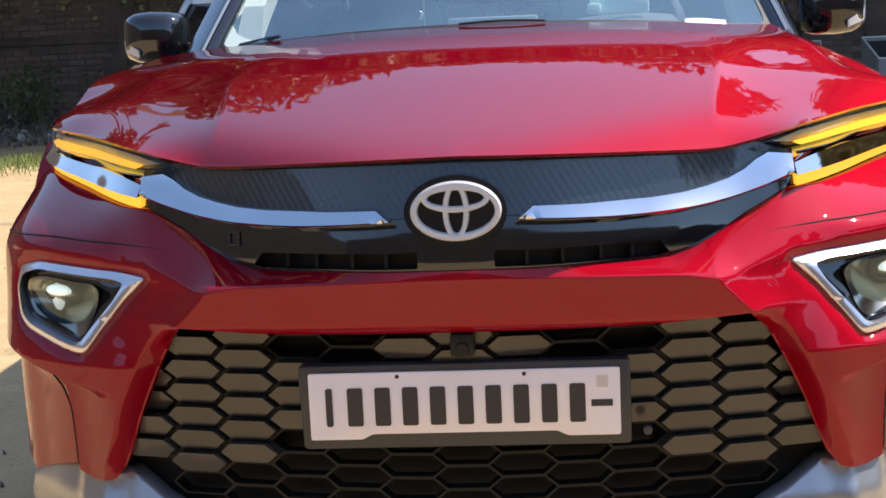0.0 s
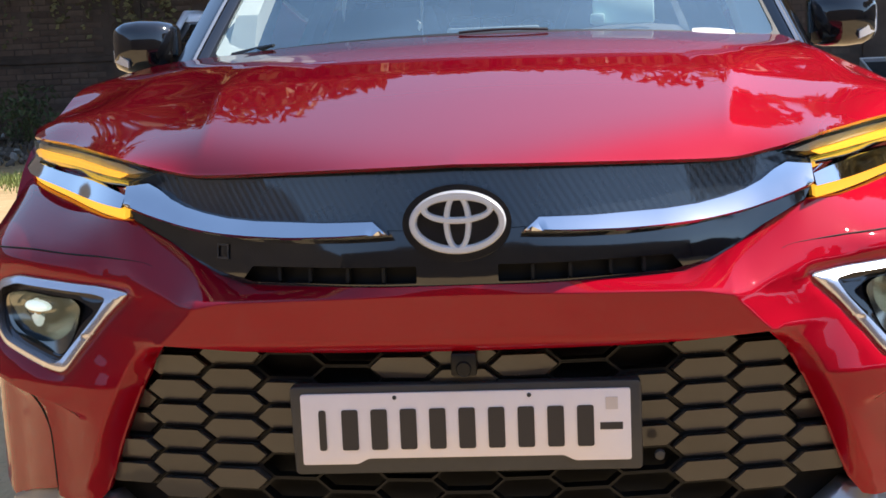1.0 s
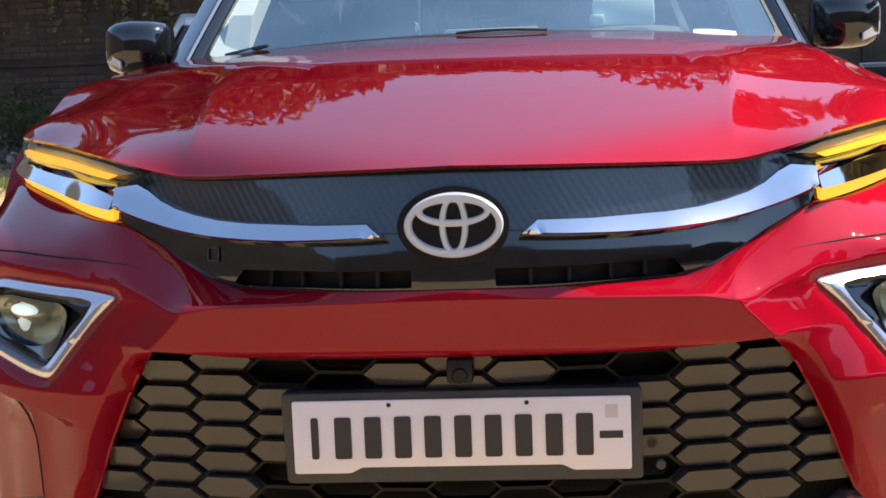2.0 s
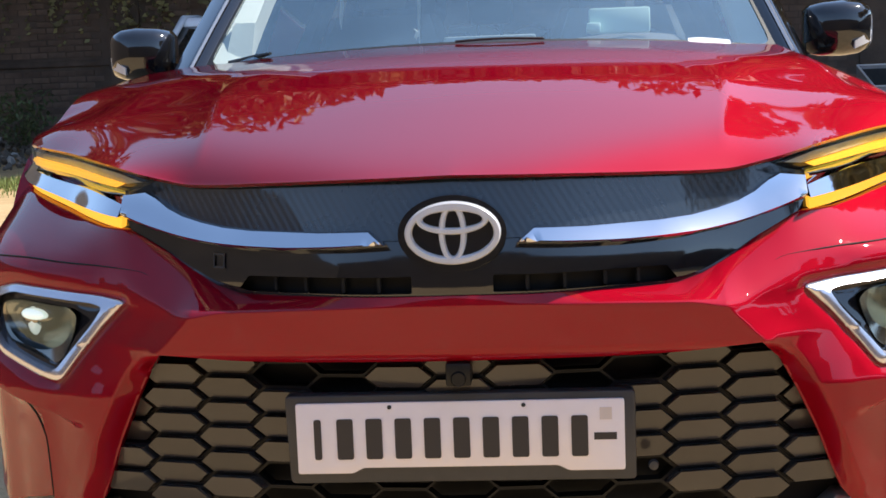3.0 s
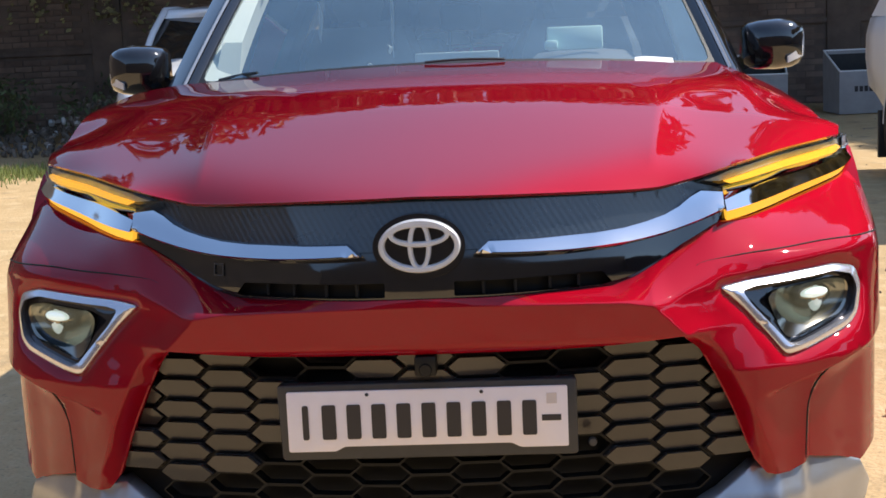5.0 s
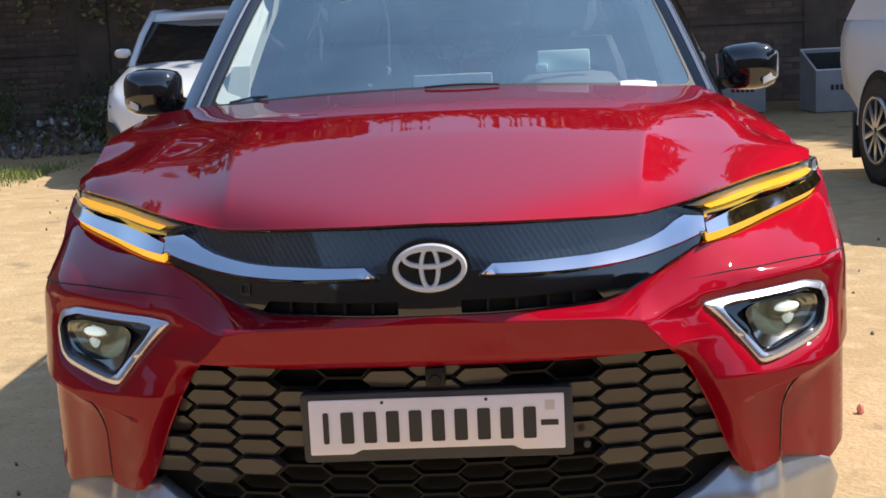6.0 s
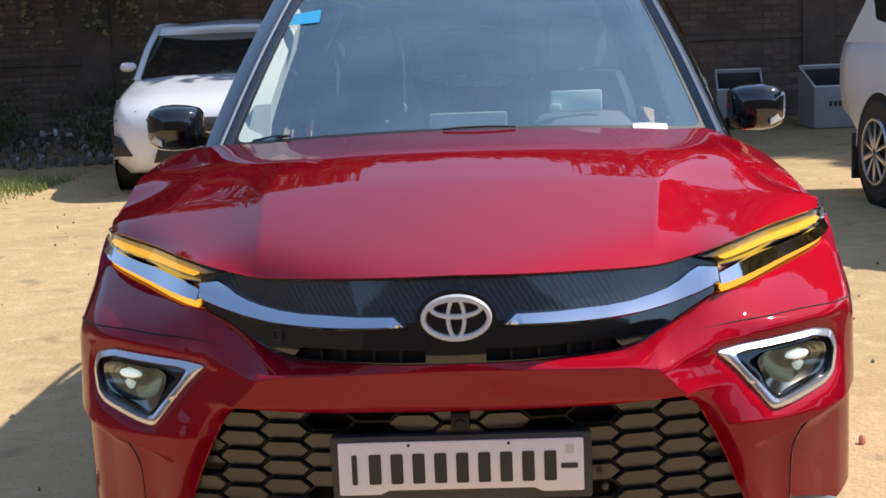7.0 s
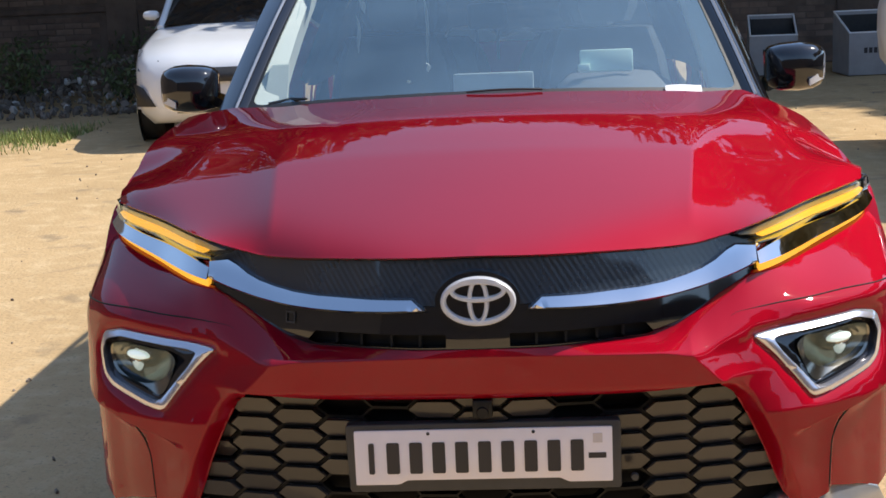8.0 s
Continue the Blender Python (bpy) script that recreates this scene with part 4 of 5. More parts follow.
roof_ob = part("roof", sheet(soften([(-1, 2.015), (1, 2.015), (1, 4.0), (-1, 4.0)], 0.02), roof, 0.10, rim=(0, 0, -0.03)), GLOSS, car, "gloss black roof", smooth=75)
for side in (1, -1):
    part("roof_rail", tube([(side * 0.575, y, 1.622 + 0.03 * math.sin(math.pi * (y - 2.3) / 1.5) ** 0.3) for y in np.linspace(2.3, 3.8, 12)], 0.014, 8), SATIN, roof_ob, "silver roof rail")
    # side windows between belt line and roof
    lift = lambda y, t, s=side: (s * (flank(y, 1.08) - 0.015 + (ROOF_X(np.clip(y, 1.95, 4.0)) - flank(y, 1.08) + 0.02) * t), y, 0.995 + (np.minimum(1.56, 1.10 + 0.66 * (y - 1.40)) - 0.995) * t)
    w = part("front_window", sheet([(1.50, 0.02), (2.40, 0.02), (2.40, 0.97), (2.05, 0.97), (1.8, 0.97)], lift, 0.10, rim=None, edge=0), SIDEGLASS, car, "dark tinted side window", smooth=60)
    w.visible_shadow = False
    w = part("rear_window", sheet([(2.46, 0.02), (3.45, 0.02), (3.62, 0.97), (2.46, 0.97)], lift, 0.10, rim=None, edge=0), SIDEGLASS, car, "dark tinted side window", smooth=60)
    w.visible_shadow = False
    part("b_pillar", sheet([(2.39, 0.0), (2.47, 0.0), (2.47, 1.0), (2.39, 1.0)], lift, 0.08, rim=(-side * 0.04, 0, 0)), GLOSS, car)
    part("c_pillar", sheet([(3.44, 0.0), (4.20, 0.0), (4.0, 1.0), (3.60, 1.0)], lift, 0.10, rim=(-side * 0.04, 0, 0)), GLOSS, car)
    # door mirror
    mm = []
    for k, (x, hy, z0, z1) in enumerate(((0.838, 0.045, 1.105, 1.196), (0.850, 0.075, 1.088, 1.210), (0.880, 0.095, 1.080, 1.218), (0.93, 0.100, 1.078, 1.222), (0.97, 0.092, 1.082, 1.219), (0.997, 0.070, 1.092, 1.208), (1.010, 0.035, 1.108, 1.192))):
        ring = []
        for a in np.linspace(0, 2 * math.pi, 20, endpoint=False):
            c, q = math.cos(a), math.sin(a)
            ring.append((side * x - (0.032 if side > 0 else 0.0), 1.700 - hy * np.sign(c) * abs(c) ** 0.6 * (1.0 if c > 0 else 0.35), (z0 + z1) / 2 + (z1 - z0) / 2 * np.sign(q) * abs(q) ** 0.6))
        mm.append(ring)
    mirror = part("door_mirror", loft(mm, cap=True), GLOSS, car, "gloss black door mirror", smooth=60)
    part("indicator", sheet([(side * 0.952, 1.098), (side * 1.000, 1.114), (side * 1.003, 1.144), (side * 0.952, 1.116)], lambda x, z, s=side: (x - (0.032 if s > 0 else 0.0), 1.598 + 0.9 * np.clip(np.abs(x) - 0.95, 0, 1) ** 1.4 * 3, z), 0.012, rim=(0, 0.03, 0)), BRIGHT, mirror, "pale indicator strip", smooth=60)
    part("mirror_foot", loft([[(side * 0.80, 1.60, 1.085), (side * 0.80, 1.72, 1.085), (side * 0.80, 1.72, 1.115), (side * 0.80, 1.60, 1.115)], [(side * 0.86, 1.66, 1.100), (side * 0.86, 1.74, 1.100), (side * 0.86, 1.74, 1.135), (side * 0.86, 1.66, 1.135)]], cap=True), GLOSS, mirror)
    bm = lathe([(0.0, 0.0), (1.0, 0.0), (1.0, 0.004), (0.0, 0.004)], 24, Matrix.Translation((side * 0.925 - (0.032 if side > 0 else 0.0), 1.742, 1.157)) @ pose(0, 0, 0, 90) @ Matrix.Diagonal((0.062, 0.05, 1, 1)))
    part("mirror_glass", bm, CHROME, mirror, "silvered mirror glass")

# ---- tail and floor, closing the body
part("tailgate", sheet(mirrored([(0, 1.12), (0.76, 1.10), (0.80, 0.75), (0.78, 0.35), (0, 0.33)]), lambda x, z: (x, 4.34 - 0.12 * (x / 0.8) ** 2 - 0.15 * np.clip(z - 0.8, 0, 1), z), 0.1, rim=(0, -0.03, 0)), PAINT, car, smooth=60)
tw = part("tailgate_window", sheet(mirrored([(0, 1.56), (0.50, 1.54), (0.70, 1.13), (0, 1.13)]), lambda x, z: (x, 4.22 - 0.55 * (z - 1.12) - 0.1 * (x / 0.7) ** 2, z), 0.1, rim=None, edge=0), SIDEGLASS, car, "dark rear window")
tw.visible_shadow = False
part("underbody", box(-0.78, 0.78, 0.25, 4.2, 0.22, 0.30, 0.02), MATTE, car)
part("engine_bay", box(-0.60, 0.60, 0.20, 1.18, 0.30, 0.86, 0.03), VOID, car)

# ---- cabin
dash_rows = []
for x in np.linspace(-0.72, 0.72, 13):
    u = abs(x) / 0.72
    dash_rows.append([(x, 1.26 + 0.20 * u * u, 1.108 - 0.03 * u), (x, 1.45 + 0.1 * u * u, 1.100 - 0.01 * u), (x, 1.68, 1.100 - 0.02 * u), (x, 1.76, 1.05), (x, 1.78, 0.90), (x, 1.72, 0.60), (x, 1.40, 0.60)])
dash = part("dashboard", loft(dash_rows, cap=True), CABIN, car, "dark grey dashboard", smooth=50)
part("instrument_hood", loft([[(x, 1.47, 1.072), (x, 1.54, 1.115 + h), (x, 1.70, 1.145 + h), (x, 1.74, 1.07)] for x, h in ((0.19, -0.03), (0.23, 0.005), (0.36, 0.018), (0.48, 0.005), (0.53, -0.03))], closed=True, cap=True), CABIN, dash, smooth=50)
part("screen_display", box(-0.12, 0.12, 1.66, 1.68, 1.04, 1.165, 0.006), material("display_pale", (0.40, 0.46, 0.48), 0.3, alt=(0.30, 0.35, 0.37), scale=14), dash, "pale centre display")
part("steering_wheel", merge(*[tube([(0.36 + 0.185 * math.cos(a), 1.93 - 0.09 * math.sin(a), 1.00 + 0.165 * math.sin(a)) for a in np.linspace(0, 2 * math.pi, 33)], 0.016, 8, False), box(0.22, 0.50, 1.92, 1.95, 0.97, 1.02, 0.01), box(0.33, 0.39, 1.70, 1.95, 0.95, 1.03, 0.01)]), MATTE, car, "black steering wheel")


def seat(x, y, wide=0.25, high=0.66):
    base = part("seat", loft([[(x + wide * s * q, y + 0.50 * t - 0.25 + 0.05, 0.52 + h) for s, h in ((-1, 0.0), (-0.95, 0.12), (-0.6, 0.10), (0.6, 0.10), (0.95, 0.12), (1, 0.0))] for t, q in ((0, 0.9), (0.5, 1), (1, 0.95))], cap=True), SEATS, car, "grey seat under clear plastic", smooth=50)
    rows = []
    for t, q in ((0, 0.92), (0.25, 1.0), (0.6, 0.98), (0.85, 0.86), (1.0, 0.70)):
        yy, z = y + 0.27 + 0.20 * t, 0.58 + high * t
        rows.append([(x + wide * q * a, yy + b, z) for a, b in ((-1, 0.02), (-0.85, -0.05), (-0.45, -0.015), (0.45, -0.015), (0.85, -0.05), (1, 0.02), (0.8, 0.10), (-0.8, 0.10))])
    part("backrest", loft(rows, cap=True), SEATS, base, smooth=50)
    rows = []
    for t, q in ((0, 0.80), (0.3, 1.0), (0.75, 0.98), (1.0, 0.78)):
        z = 0.60 + high + 0.17 * t
        rows.append([(x + 0.125 * q * a, y + 0.49 + b, z) for a, b in ((-1, 0.0), (-0.7, -0.06), (0.7, -0.06), (1, 0.0), (0.7, 0.07), (-0.7, 0.07))])
    part("headrest", loft(rows, cap=True), SEATS, base, smooth=50)
    return base


# pale opaque colour for painted glints and the bright spot at the rear
PALE_GLINT = material("pale_glint", (0.72, 0.78, 0.78), 0.18, 0, 0.6, alt=(0.55, 0.60, 0.60), scale=14)


def fold(points, wide, parent):
    """A glint on the clear plastic, put in as a thin pale opaque ribbon, bent and tapering."""
    n, rows = 7, []
    for k in range(n):
        t = k / (n - 1)
        a, b = Vector(points[0]).lerp(Vector(points[1]), t), wide * math.sin(math.pi * (0.08 + 0.86 * t))
        a += Vector((0.006 * math.sin(5 * t), -0.004 * math.cos(4 * t), 0))
        rows.append([a + Vector((-b, 0, 0.3 * b)), a + Vector((0, -0.6 * b, 0)), a + Vector((b, 0, -0.3 * b)), a + Vector((0, 0.3 * b, 0))])
    return part("wrap_glint", loft(rows, cap=True), PALE_GLINT, parent, "pale ribbon for a glint on the seat's clear plastic")


for x in (-0.37, 0.37):
    s = seat(x, 2.05)
    if x < 0:
        for a, b, wide in (((-0.462, 2.20, 1.395), (-0.432, 2.20, 1.335), 0.010), ((-0.470, 2.22, 1.33), (-0.465, 2.24, 1.20), 0.006), ((-0.245, 2.26, 1.40), (-0.228, 2.24, 1.14), 0.005), ((-0.40, 2.22, 1.395), (-0.34, 2.22, 1.405), 0.006), ((-0.277, 1.82, 1.142), (-0.262, 1.82, 1.128), 0.007), ((-0.212, 1.82, 1.192), (-0.200, 1.82, 1.162), 0.006)):
            fold((a, b), wide, s)
# middle headrest of the rear bench, beside it a pale strip for the rear window's brightness
part("rear_headrest", merge(box(-0.146, 0.020, 3.34, 3.42, 1.205, 1.315, 0.02), box(-0.115, -0.103, 3.372, 3.384, 1.08, 1.21, 0.002), box(-0.028, -0.016, 3.372, 3.384, 1.08, 1.21, 0.002)), SEATS, car, "dark headrest on two posts", smooth=50)
rows = []
for k in range(12):
    t = k / 11
    x, h = -0.26 + 0.43 * t, 0.035 + 0.020 * math.sin(7 * t) + 0.012 * math.sin(17 * t + 1)
    h *= min(1, 6 * t + 0.25, 6 * (1 - t) + 0.25)
    rows.append([(x, 3.46, 1.150), (x, 3.44, 1.155 + h), (x, 3.50, 1.165 + 1.1 * h), (x, 3.60, 1.155 + 0.5 * h), (x, 3.62, 1.145)])
part("rear_bright_strip", loft(rows, cap=True), PALE_GLINT, car, "uneven pale strip for the rear window's brightness", smooth=50)
part("pillar_cover", loft([[(-0.668 + 0.02 * t, 1.500 + 0.05 * t, 1.115 + 0.105 * t), (-0.602 + 0.006 * t, 1.515 + 0.05 * t, 1.115 + 0.105 * t), (-0.602 + 0.006 * t, 1.545 + 0.05 * t, 1.115 + 0.105 * t), (-0.668 + 0.02 * t, 1.545 + 0.05 * t, 1.115 + 0.105 * t)] for t in (0, 0.1, 0.9, 1)], cap=True), PALE, car, "pale trim block at the foot of the pillar", smooth=40)
seat(-0.36, 3.0, 0.33, 0.60)
seat(0.36, 3.0, 0.33, 0.60)
part("headlining", sheet([(-0.95, 2.08), (0.95, 2.08), (0.95, 3.95), (-0.95, 3.95)], lambda u, y: tuple(np.array(roof(u, y)) + np.array([[0.0], [0.0], [-0.045]])), 0.2, rim=None, edge=0), PALE, car, "pale headlining")
part("inner_mirror", box(-0.11, 0.11, 1.99, 2.02, 1.42, 1.48, 0.014), GLOSS, car, "inside mirror")

# ---- wipers
for x0, x1 in ((-0.66, -0.36), (-0.06, 0.14)):
    pts = []
    for x in np.linspace(x0, x1, 8):
        p = screen(np.array(x / 0.70), np.array(0.006 + 0.012 * (x - x0)))
        pts.append((p[0], p[1] - 0.010, p[2] + 0.008 + (0.006 + 0.003 * math.sin(math.pi * (x - x0) / (x1 - x0)) if x0 > -0.2 else -0.004)))
    wiper = part("wiper", tube(pts, 0.0032, 6), MATTE, car, "black wiper blade")
    part("wiper_arm", tube([(x0 + 0.03, 1.215 + 0.20 * (x0 / 0.7) ** 2, 1.120), (x0 + 0.10, 1.225 + 0.17 * (x0 / 0.7) ** 2, 1.135), (0.5 * (x0 + x1), 1.205 + 0.19 * (0.5 * (x0 + x1) / 0.7) ** 2, 1.142)], [0.008, 0.006, 0.004], 6), MATTE, wiper)


# ---------------------------------------------------------------- loose papers at the windscreen
def paper_slip():
    """A slip of paper lying on the foot of the windscreen, its edges a little curled."""
    bm = bmesh.new()
    n = 8
    g = []
    for j in range(n + 1):
        row = []
        for i in range(n + 1):
            a, b = i / n, j / n
            p = screen(np.array(0.668 + 0.148 * a + 0.006 * b), np.array(-0.004 + 0.030 * b + 0.014 * a * b))
            row.append(bm.verts.new((float(p[0]), float(p[1]) - 0.004, float(p[2]) + 0.006 + 0.004 * math.sin(3 * a + 1) * b)))
        g.append(row)
    for a, b in zip(g, g[1:]):
        for k in range(n):
            bm.faces.new((a[k], a[k + 1], b[k + 1], b[k]))
    return bm


paper = tagged(link("paper", paper_slip(), PAPER), "white slip of paper at the foot of the windscreen", "paper")
carton = tagged(link("carton", merge(box(-0.078, 0.078, 0.0, 0.02, 0.0, 0.066, 0.006), box(-0.085, -0.05, -0.04, 0.0, 0.0, 0.02, 0.004)), material("pale_green_card", (0.58, 0.78, 0.72), 0.6, alt=(0.50, 0.70, 0.66), scale=12)), "pale greenish card leaning on the instrument hood", "card")
carton.matrix_world = pose(0.335, 1.62, 1.160, -12, 0, 0)

# ---------------------------------------------------------------- ground and yard
def soil():
    m = bpy.data.materials.new("sandy_soil")
    m.use_nodes = True
    n, l = m.node_tree.nodes, m.node_tree.links
    b = n["Principled BSDF"]
    b.inputs["Roughness"].default_value = 0.95
    b.inputs["Specular IOR Level"].default_value = 0.15
    where = n.new("ShaderNodeTexCoord").outputs["Object"]

    def noise_at(scale, detail=6):
        t = n.new("ShaderNodeTexNoise")
        t.inputs["Scale"].default_value, t.inputs["Detail"].default_value = scale, detail
        l.new(where, t.inputs["Vector"])
        return t.outputs["Fac"]

    def mix(f, a, c, lo, hi):
        r = n.new("ShaderNodeMapRange")
        r.inputs["From Min"].default_value, r.inputs["From Max"].default_value = lo, hi
        l.new(f, r.inputs["Value"])
        x = n.new("ShaderNodeMix")
        x.data_type = "RGBA"
        l.new(r.outputs["Result"], x.inputs["Factor"])
        for s, v in (("A", a), ("B", c)):
            if isinstance(v, tuple):
                x.inputs[s].default_value = (*v, 1)
            else:
                l.new(v, x.inputs[s])
        return x.outputs["Result"]
    base = mix(noise_at(0.9), (0.58, 0.405, 0.215), (0.485, 0.335, 0.172), 0.4, 0.65)
    base = mix(noise_at(7), base, (0.64, 0.475, 0.27), 0.5, 0.75)
    base = mix(noise_at(3.2, 10), base, (0.335, 0.245, 0.145), 0.60, 0.72)
    base = mix(noise_at(60), base, (0.345, 0.255, 0.145), 0.58, 0.75)
    l.new(base, b.inputs["Base Color"])
    bump = n.new("ShaderNodeBump")
    bump.inputs["Strength"].default_value, bump.inputs["Distance"].default_value = 0.5, 0.02
    l.new(noise_at(45, 8), bump.inputs["Height"])
    l.new(bump.outputs["Normal"], b.inputs["Normal"])
    return m


SOIL = soil()


def ground_height(x, y):
    near = 1.0 - math.exp(-((x / 1.3) ** 2 + ((y - 2.0) / 3.0) ** 2))
    return (0.030 * noise.noise((x * 0.45, y * 0.45, 0)) + 0.012 * noise.noise((x * 1.9, y * 1.9, 3.0))) * (0.3 + 0.7 * near) - 0.008


bm = bmesh.new()
xs = np.concatenate([[-400, -120, -40, -20], np.arange(-12, 12.1, 0.2), [20, 40, 120, 400]])
ys = np.concatenate([[-400, -120, -40, -15], np.arange(-8, 20.1, 0.2), [30, 60, 150, 400]])
grid = [[bm.verts.new((x, y, ground_height(x, y))) for x in xs] for y in ys]
for a, b in zip(grid, grid[1:]):
    for k in range(len(xs) - 1):
        bm.faces.new((a[k], a[k + 1], b[k + 1], b[k]))
ground = tagged(link("ground", bm, SOIL), "bare sandy yard soil with worn darker patches", "ground", kind="structure")

# pebbles strewn on the soil
def stones(n, place, size, seed):
    r = random.Random(seed)
    out = bmesh.new()
    for _ in range(n):
        x, y, lift = place(r)
        s = r.uniform(*size)
        m = Matrix.Translation((x, y, ground_height(x, y) + lift + s * 0.25)) @ Euler((r.uniform(0, 6), r.uniform(0, 6), r.uniform(0, 6))).to_matrix().to_4x4() @ Matrix.Diagonal((s, s * r.uniform(0.6, 1), s * r.uniform(0.4, 0.8), 1))
        v = bmesh.ops.create_icosphere(out, subdivisions=1, radius=0.5)["verts"]
        for q in v:
            q.co *= r.uniform(0.8, 1.15)
            q.co = m @ q.co
    return out


STONE = material("rubble_stone", (0.27, 0.22, 0.17), 0.9, alt=(0.17, 0.135, 0.11), scale=9, per_island=0.55)


def strewn(r):
    while True:
        x, y = r.uniform(-6, 6), r.uniform(-1.0, 13)
        if abs(x) > 1.0 or y < -0.2:
            return x, y, 0.0


tagged(link("pebbles", stones(420, strewn, (0.008, 0.024), 5), STONE, smooth=30), "small pebbles strewn over the sandy soil", "pebbles", kind="stuff")
tagged(link("scrap", stones(1, lambda r: (1.27, 1.86, 0.0), (0.045, 0.055), 8), material("red_scrap", (0.62, 0.20, 0.13), 0.7, alt=(0.50, 0.14, 0.09), scale=30), smooth=30), "small crumpled red scrap lying on the sand", "litter")

# ---- back wall of brick with piers
BRICKS = material("old_brick", (0.25, 0.172, 0.132), 0.92, alt=(0.13, 0.092, 0.074), scale=3.0, amount=0.9, grain=0.5, grain_scale=120, per_object=0.2)
BRICKS_REST = material("old_brick_rest", (0.25, 0.172, 0.132), 0.92, alt=(0.13, 0.092, 0.074), scale=3.0, amount=0.9, grain=0.5, grain_scale=120, per_island=0.2)
MORTAR = material("old_mortar", (0.19, 0.140, 0.112), 0.95, alt=(0.10, 0.076, 0.063), scale=2.2, amount=0.9, grain=0.5, grain_scale=60)
# kept dark so that the added walls darken the car's reflections
UNSEEN_WALL = material("dark_unseen_plaster", (0.11, 0.090, 0.078), 0.95, alt=(0.060, 0.050, 0.044), scale=1.2, amount=0.9, grain=0.4, grain_scale=40)
WALL_Y = 15.6
wall = tagged(link("wall_back", box(-16, 16, WALL_Y, WALL_Y + 0.35, -0.1, 3.1), MORTAR, smooth=0), "old dark brick yard wall standing in shade", "wall", kind="structure")
for x in (-8.1, -5.1, -2.0, 1.0, 4.1, 7.2):
    part("pier", box(x - 0.2, x + 0.2, WALL_Y - 0.05, WALL_Y + 0.01, -0.1, 3.1, 0.01), MORTAR, wall, "dark brick pier")
part("ledge", box(-16, 16, WALL_Y - 0.040, WALL_Y + 0.01, 0.98, 1.05, 0.008), MORTAR, wall, "projecting course")

# ---- trees behind the wall, their crowns over the yard
BARK = material("bark", (0.13, 0.095, 0.07), 0.9, alt=(0.07, 0.05, 0.04), scale=6, grain=0.6, grain_scale=60)
LEAF = material("tree_leaf", (0.24, 0.145, 0.035), 0.55, alt=(0.11, 0.08, 0.02), scale=1.5, per_island=0.45)


def leaves(n, clumps, size, seed):
    r = random.Random(seed)
    out = bmesh.new()
    for _ in range(n):
        c, rad = clumps[r.randrange(len(clumps))]
        d = Vector((r.gauss(0, 1), r.gauss(0, 1), r.gauss(0, 1))).normalized() * (r.random() ** 0.4)
        p = Vector(c) + Vector((d.x * rad[0], d.y * rad[1], d.z * rad[2]))
        m = Matrix.Translation(p) @ Euler((r.uniform(-1.2, 1.2), r.uniform(-1.2, 1.2), r.uniform(0, 6.3))).to_matrix().to_4x4()
        s = r.uniform(*size)
        out.faces.new([out.verts.new(m @ Vector(q)) for q in ((-s, 0, 0), (0, -s * 0.4, s * 0.12), (s, 0, 0), (0, s * 0.4, s * 0.12))])
    return out


def tree(m, seed):
    r = random.Random(seed)
    ob = thing("tree", m, "leafy tree out of view, there for shade and reflections", "tree", "trees round the yard")
    limbs = [tube([(0, 0, -0.1), (0.05, -0.1, 1.5), (-0.05, -0.3, 3.4), (0.1, -0.7, 4.6)], [0.22, 0.18, 0.14, 0.08], 8)]
    clumps = []
    for k in range(20):
        a = 2 * math.pi * k / 20 * 3 + r.uniform(-0.3, 0.3)
        reach = r.uniform(0.8, 3.6)
        end = (math.cos(a) * reach, -2.0 + math.sin(a) * reach * 0.95, 4.2 + 1.5 * k / 20 + r.uniform(-0.4, 0.5) - 0.06 * reach)
        limbs.append(tube([(0, -0.3, 2.9 + 0.06 * k), (end[0] * 0.5, -0.6 + end[1] * 0.4, 3.5 + 1.2 * k / 20), end], [0.07, 0.045, 0.015], 6))
        clumps.append((end, (r.uniform(0.8, 1.35), r.uniform(0.8, 1.35), r.uniform(0.5, 0.9))))
        clumps.append(((end[0] * 0.55, -0.8 + end[1] * 0.5, end[2] + r.uniform(-0.3, 0.5)), (1.0, 1.0, 0.6)))
    part("trunk", merge(*limbs), BARK, ob, smooth=60)
    part("crown", leaves(42000, clumps, (0.09, 0.18), seed + 1), LEAF, ob, smooth=0)
    return ob


first = tree(pose(-7.6, 17.0, 0), 21)
first.scale = (1.0, 1.0, 0.78)
# the tall trees on the right are unseen, added for shade and dark reflections
for x, y, a, s, k in ((-3.2, 16.8, 8, -1.0, 1.12), (1.1, 17.0, -6, 1.02, 1.02), (5.4, 16.8, 5, -0.98, 0.98), (9.6, 17.0, -10, 1.05, 1.05), (8.7, 13.9, 175, 1.0, 2.0), (11.8, 11.6, 140, 0.9, 2.1), (14.2, 6.5, 85, 1.0, 1.7), (14.4, -4.0, 95, -1.0, 1.75), (-0.5, 16.6, 10, 1.2, 0.70), (14.6, 1.5, 92, -1.0, 1.6)):
    copy_thing(first, pose(x, y, 0, 0, 0, a) @ Matrix.Diagonal((s, abs(s), abs(s) * k / 0.78, 1)))
# added walls out of view, blocking low sky from the paint's reflections
for name, top, q in (("unseen_wall_left", 4.6, (-8.8, -8.5, -9.0, 15.6)), ("unseen_wall_right", 4.2, (16.0, 16.3, -9.0, 15.6)), ("unseen_wall_front", 5.0, (-8.8, 16.3, -9.3, -9.0))):
    tagged(link(name, box(*q, -0.1, top), UNSEEN_WALL, smooth=0), "unseen dark wall, added to darken reflections on the car", "wall", kind="structure")


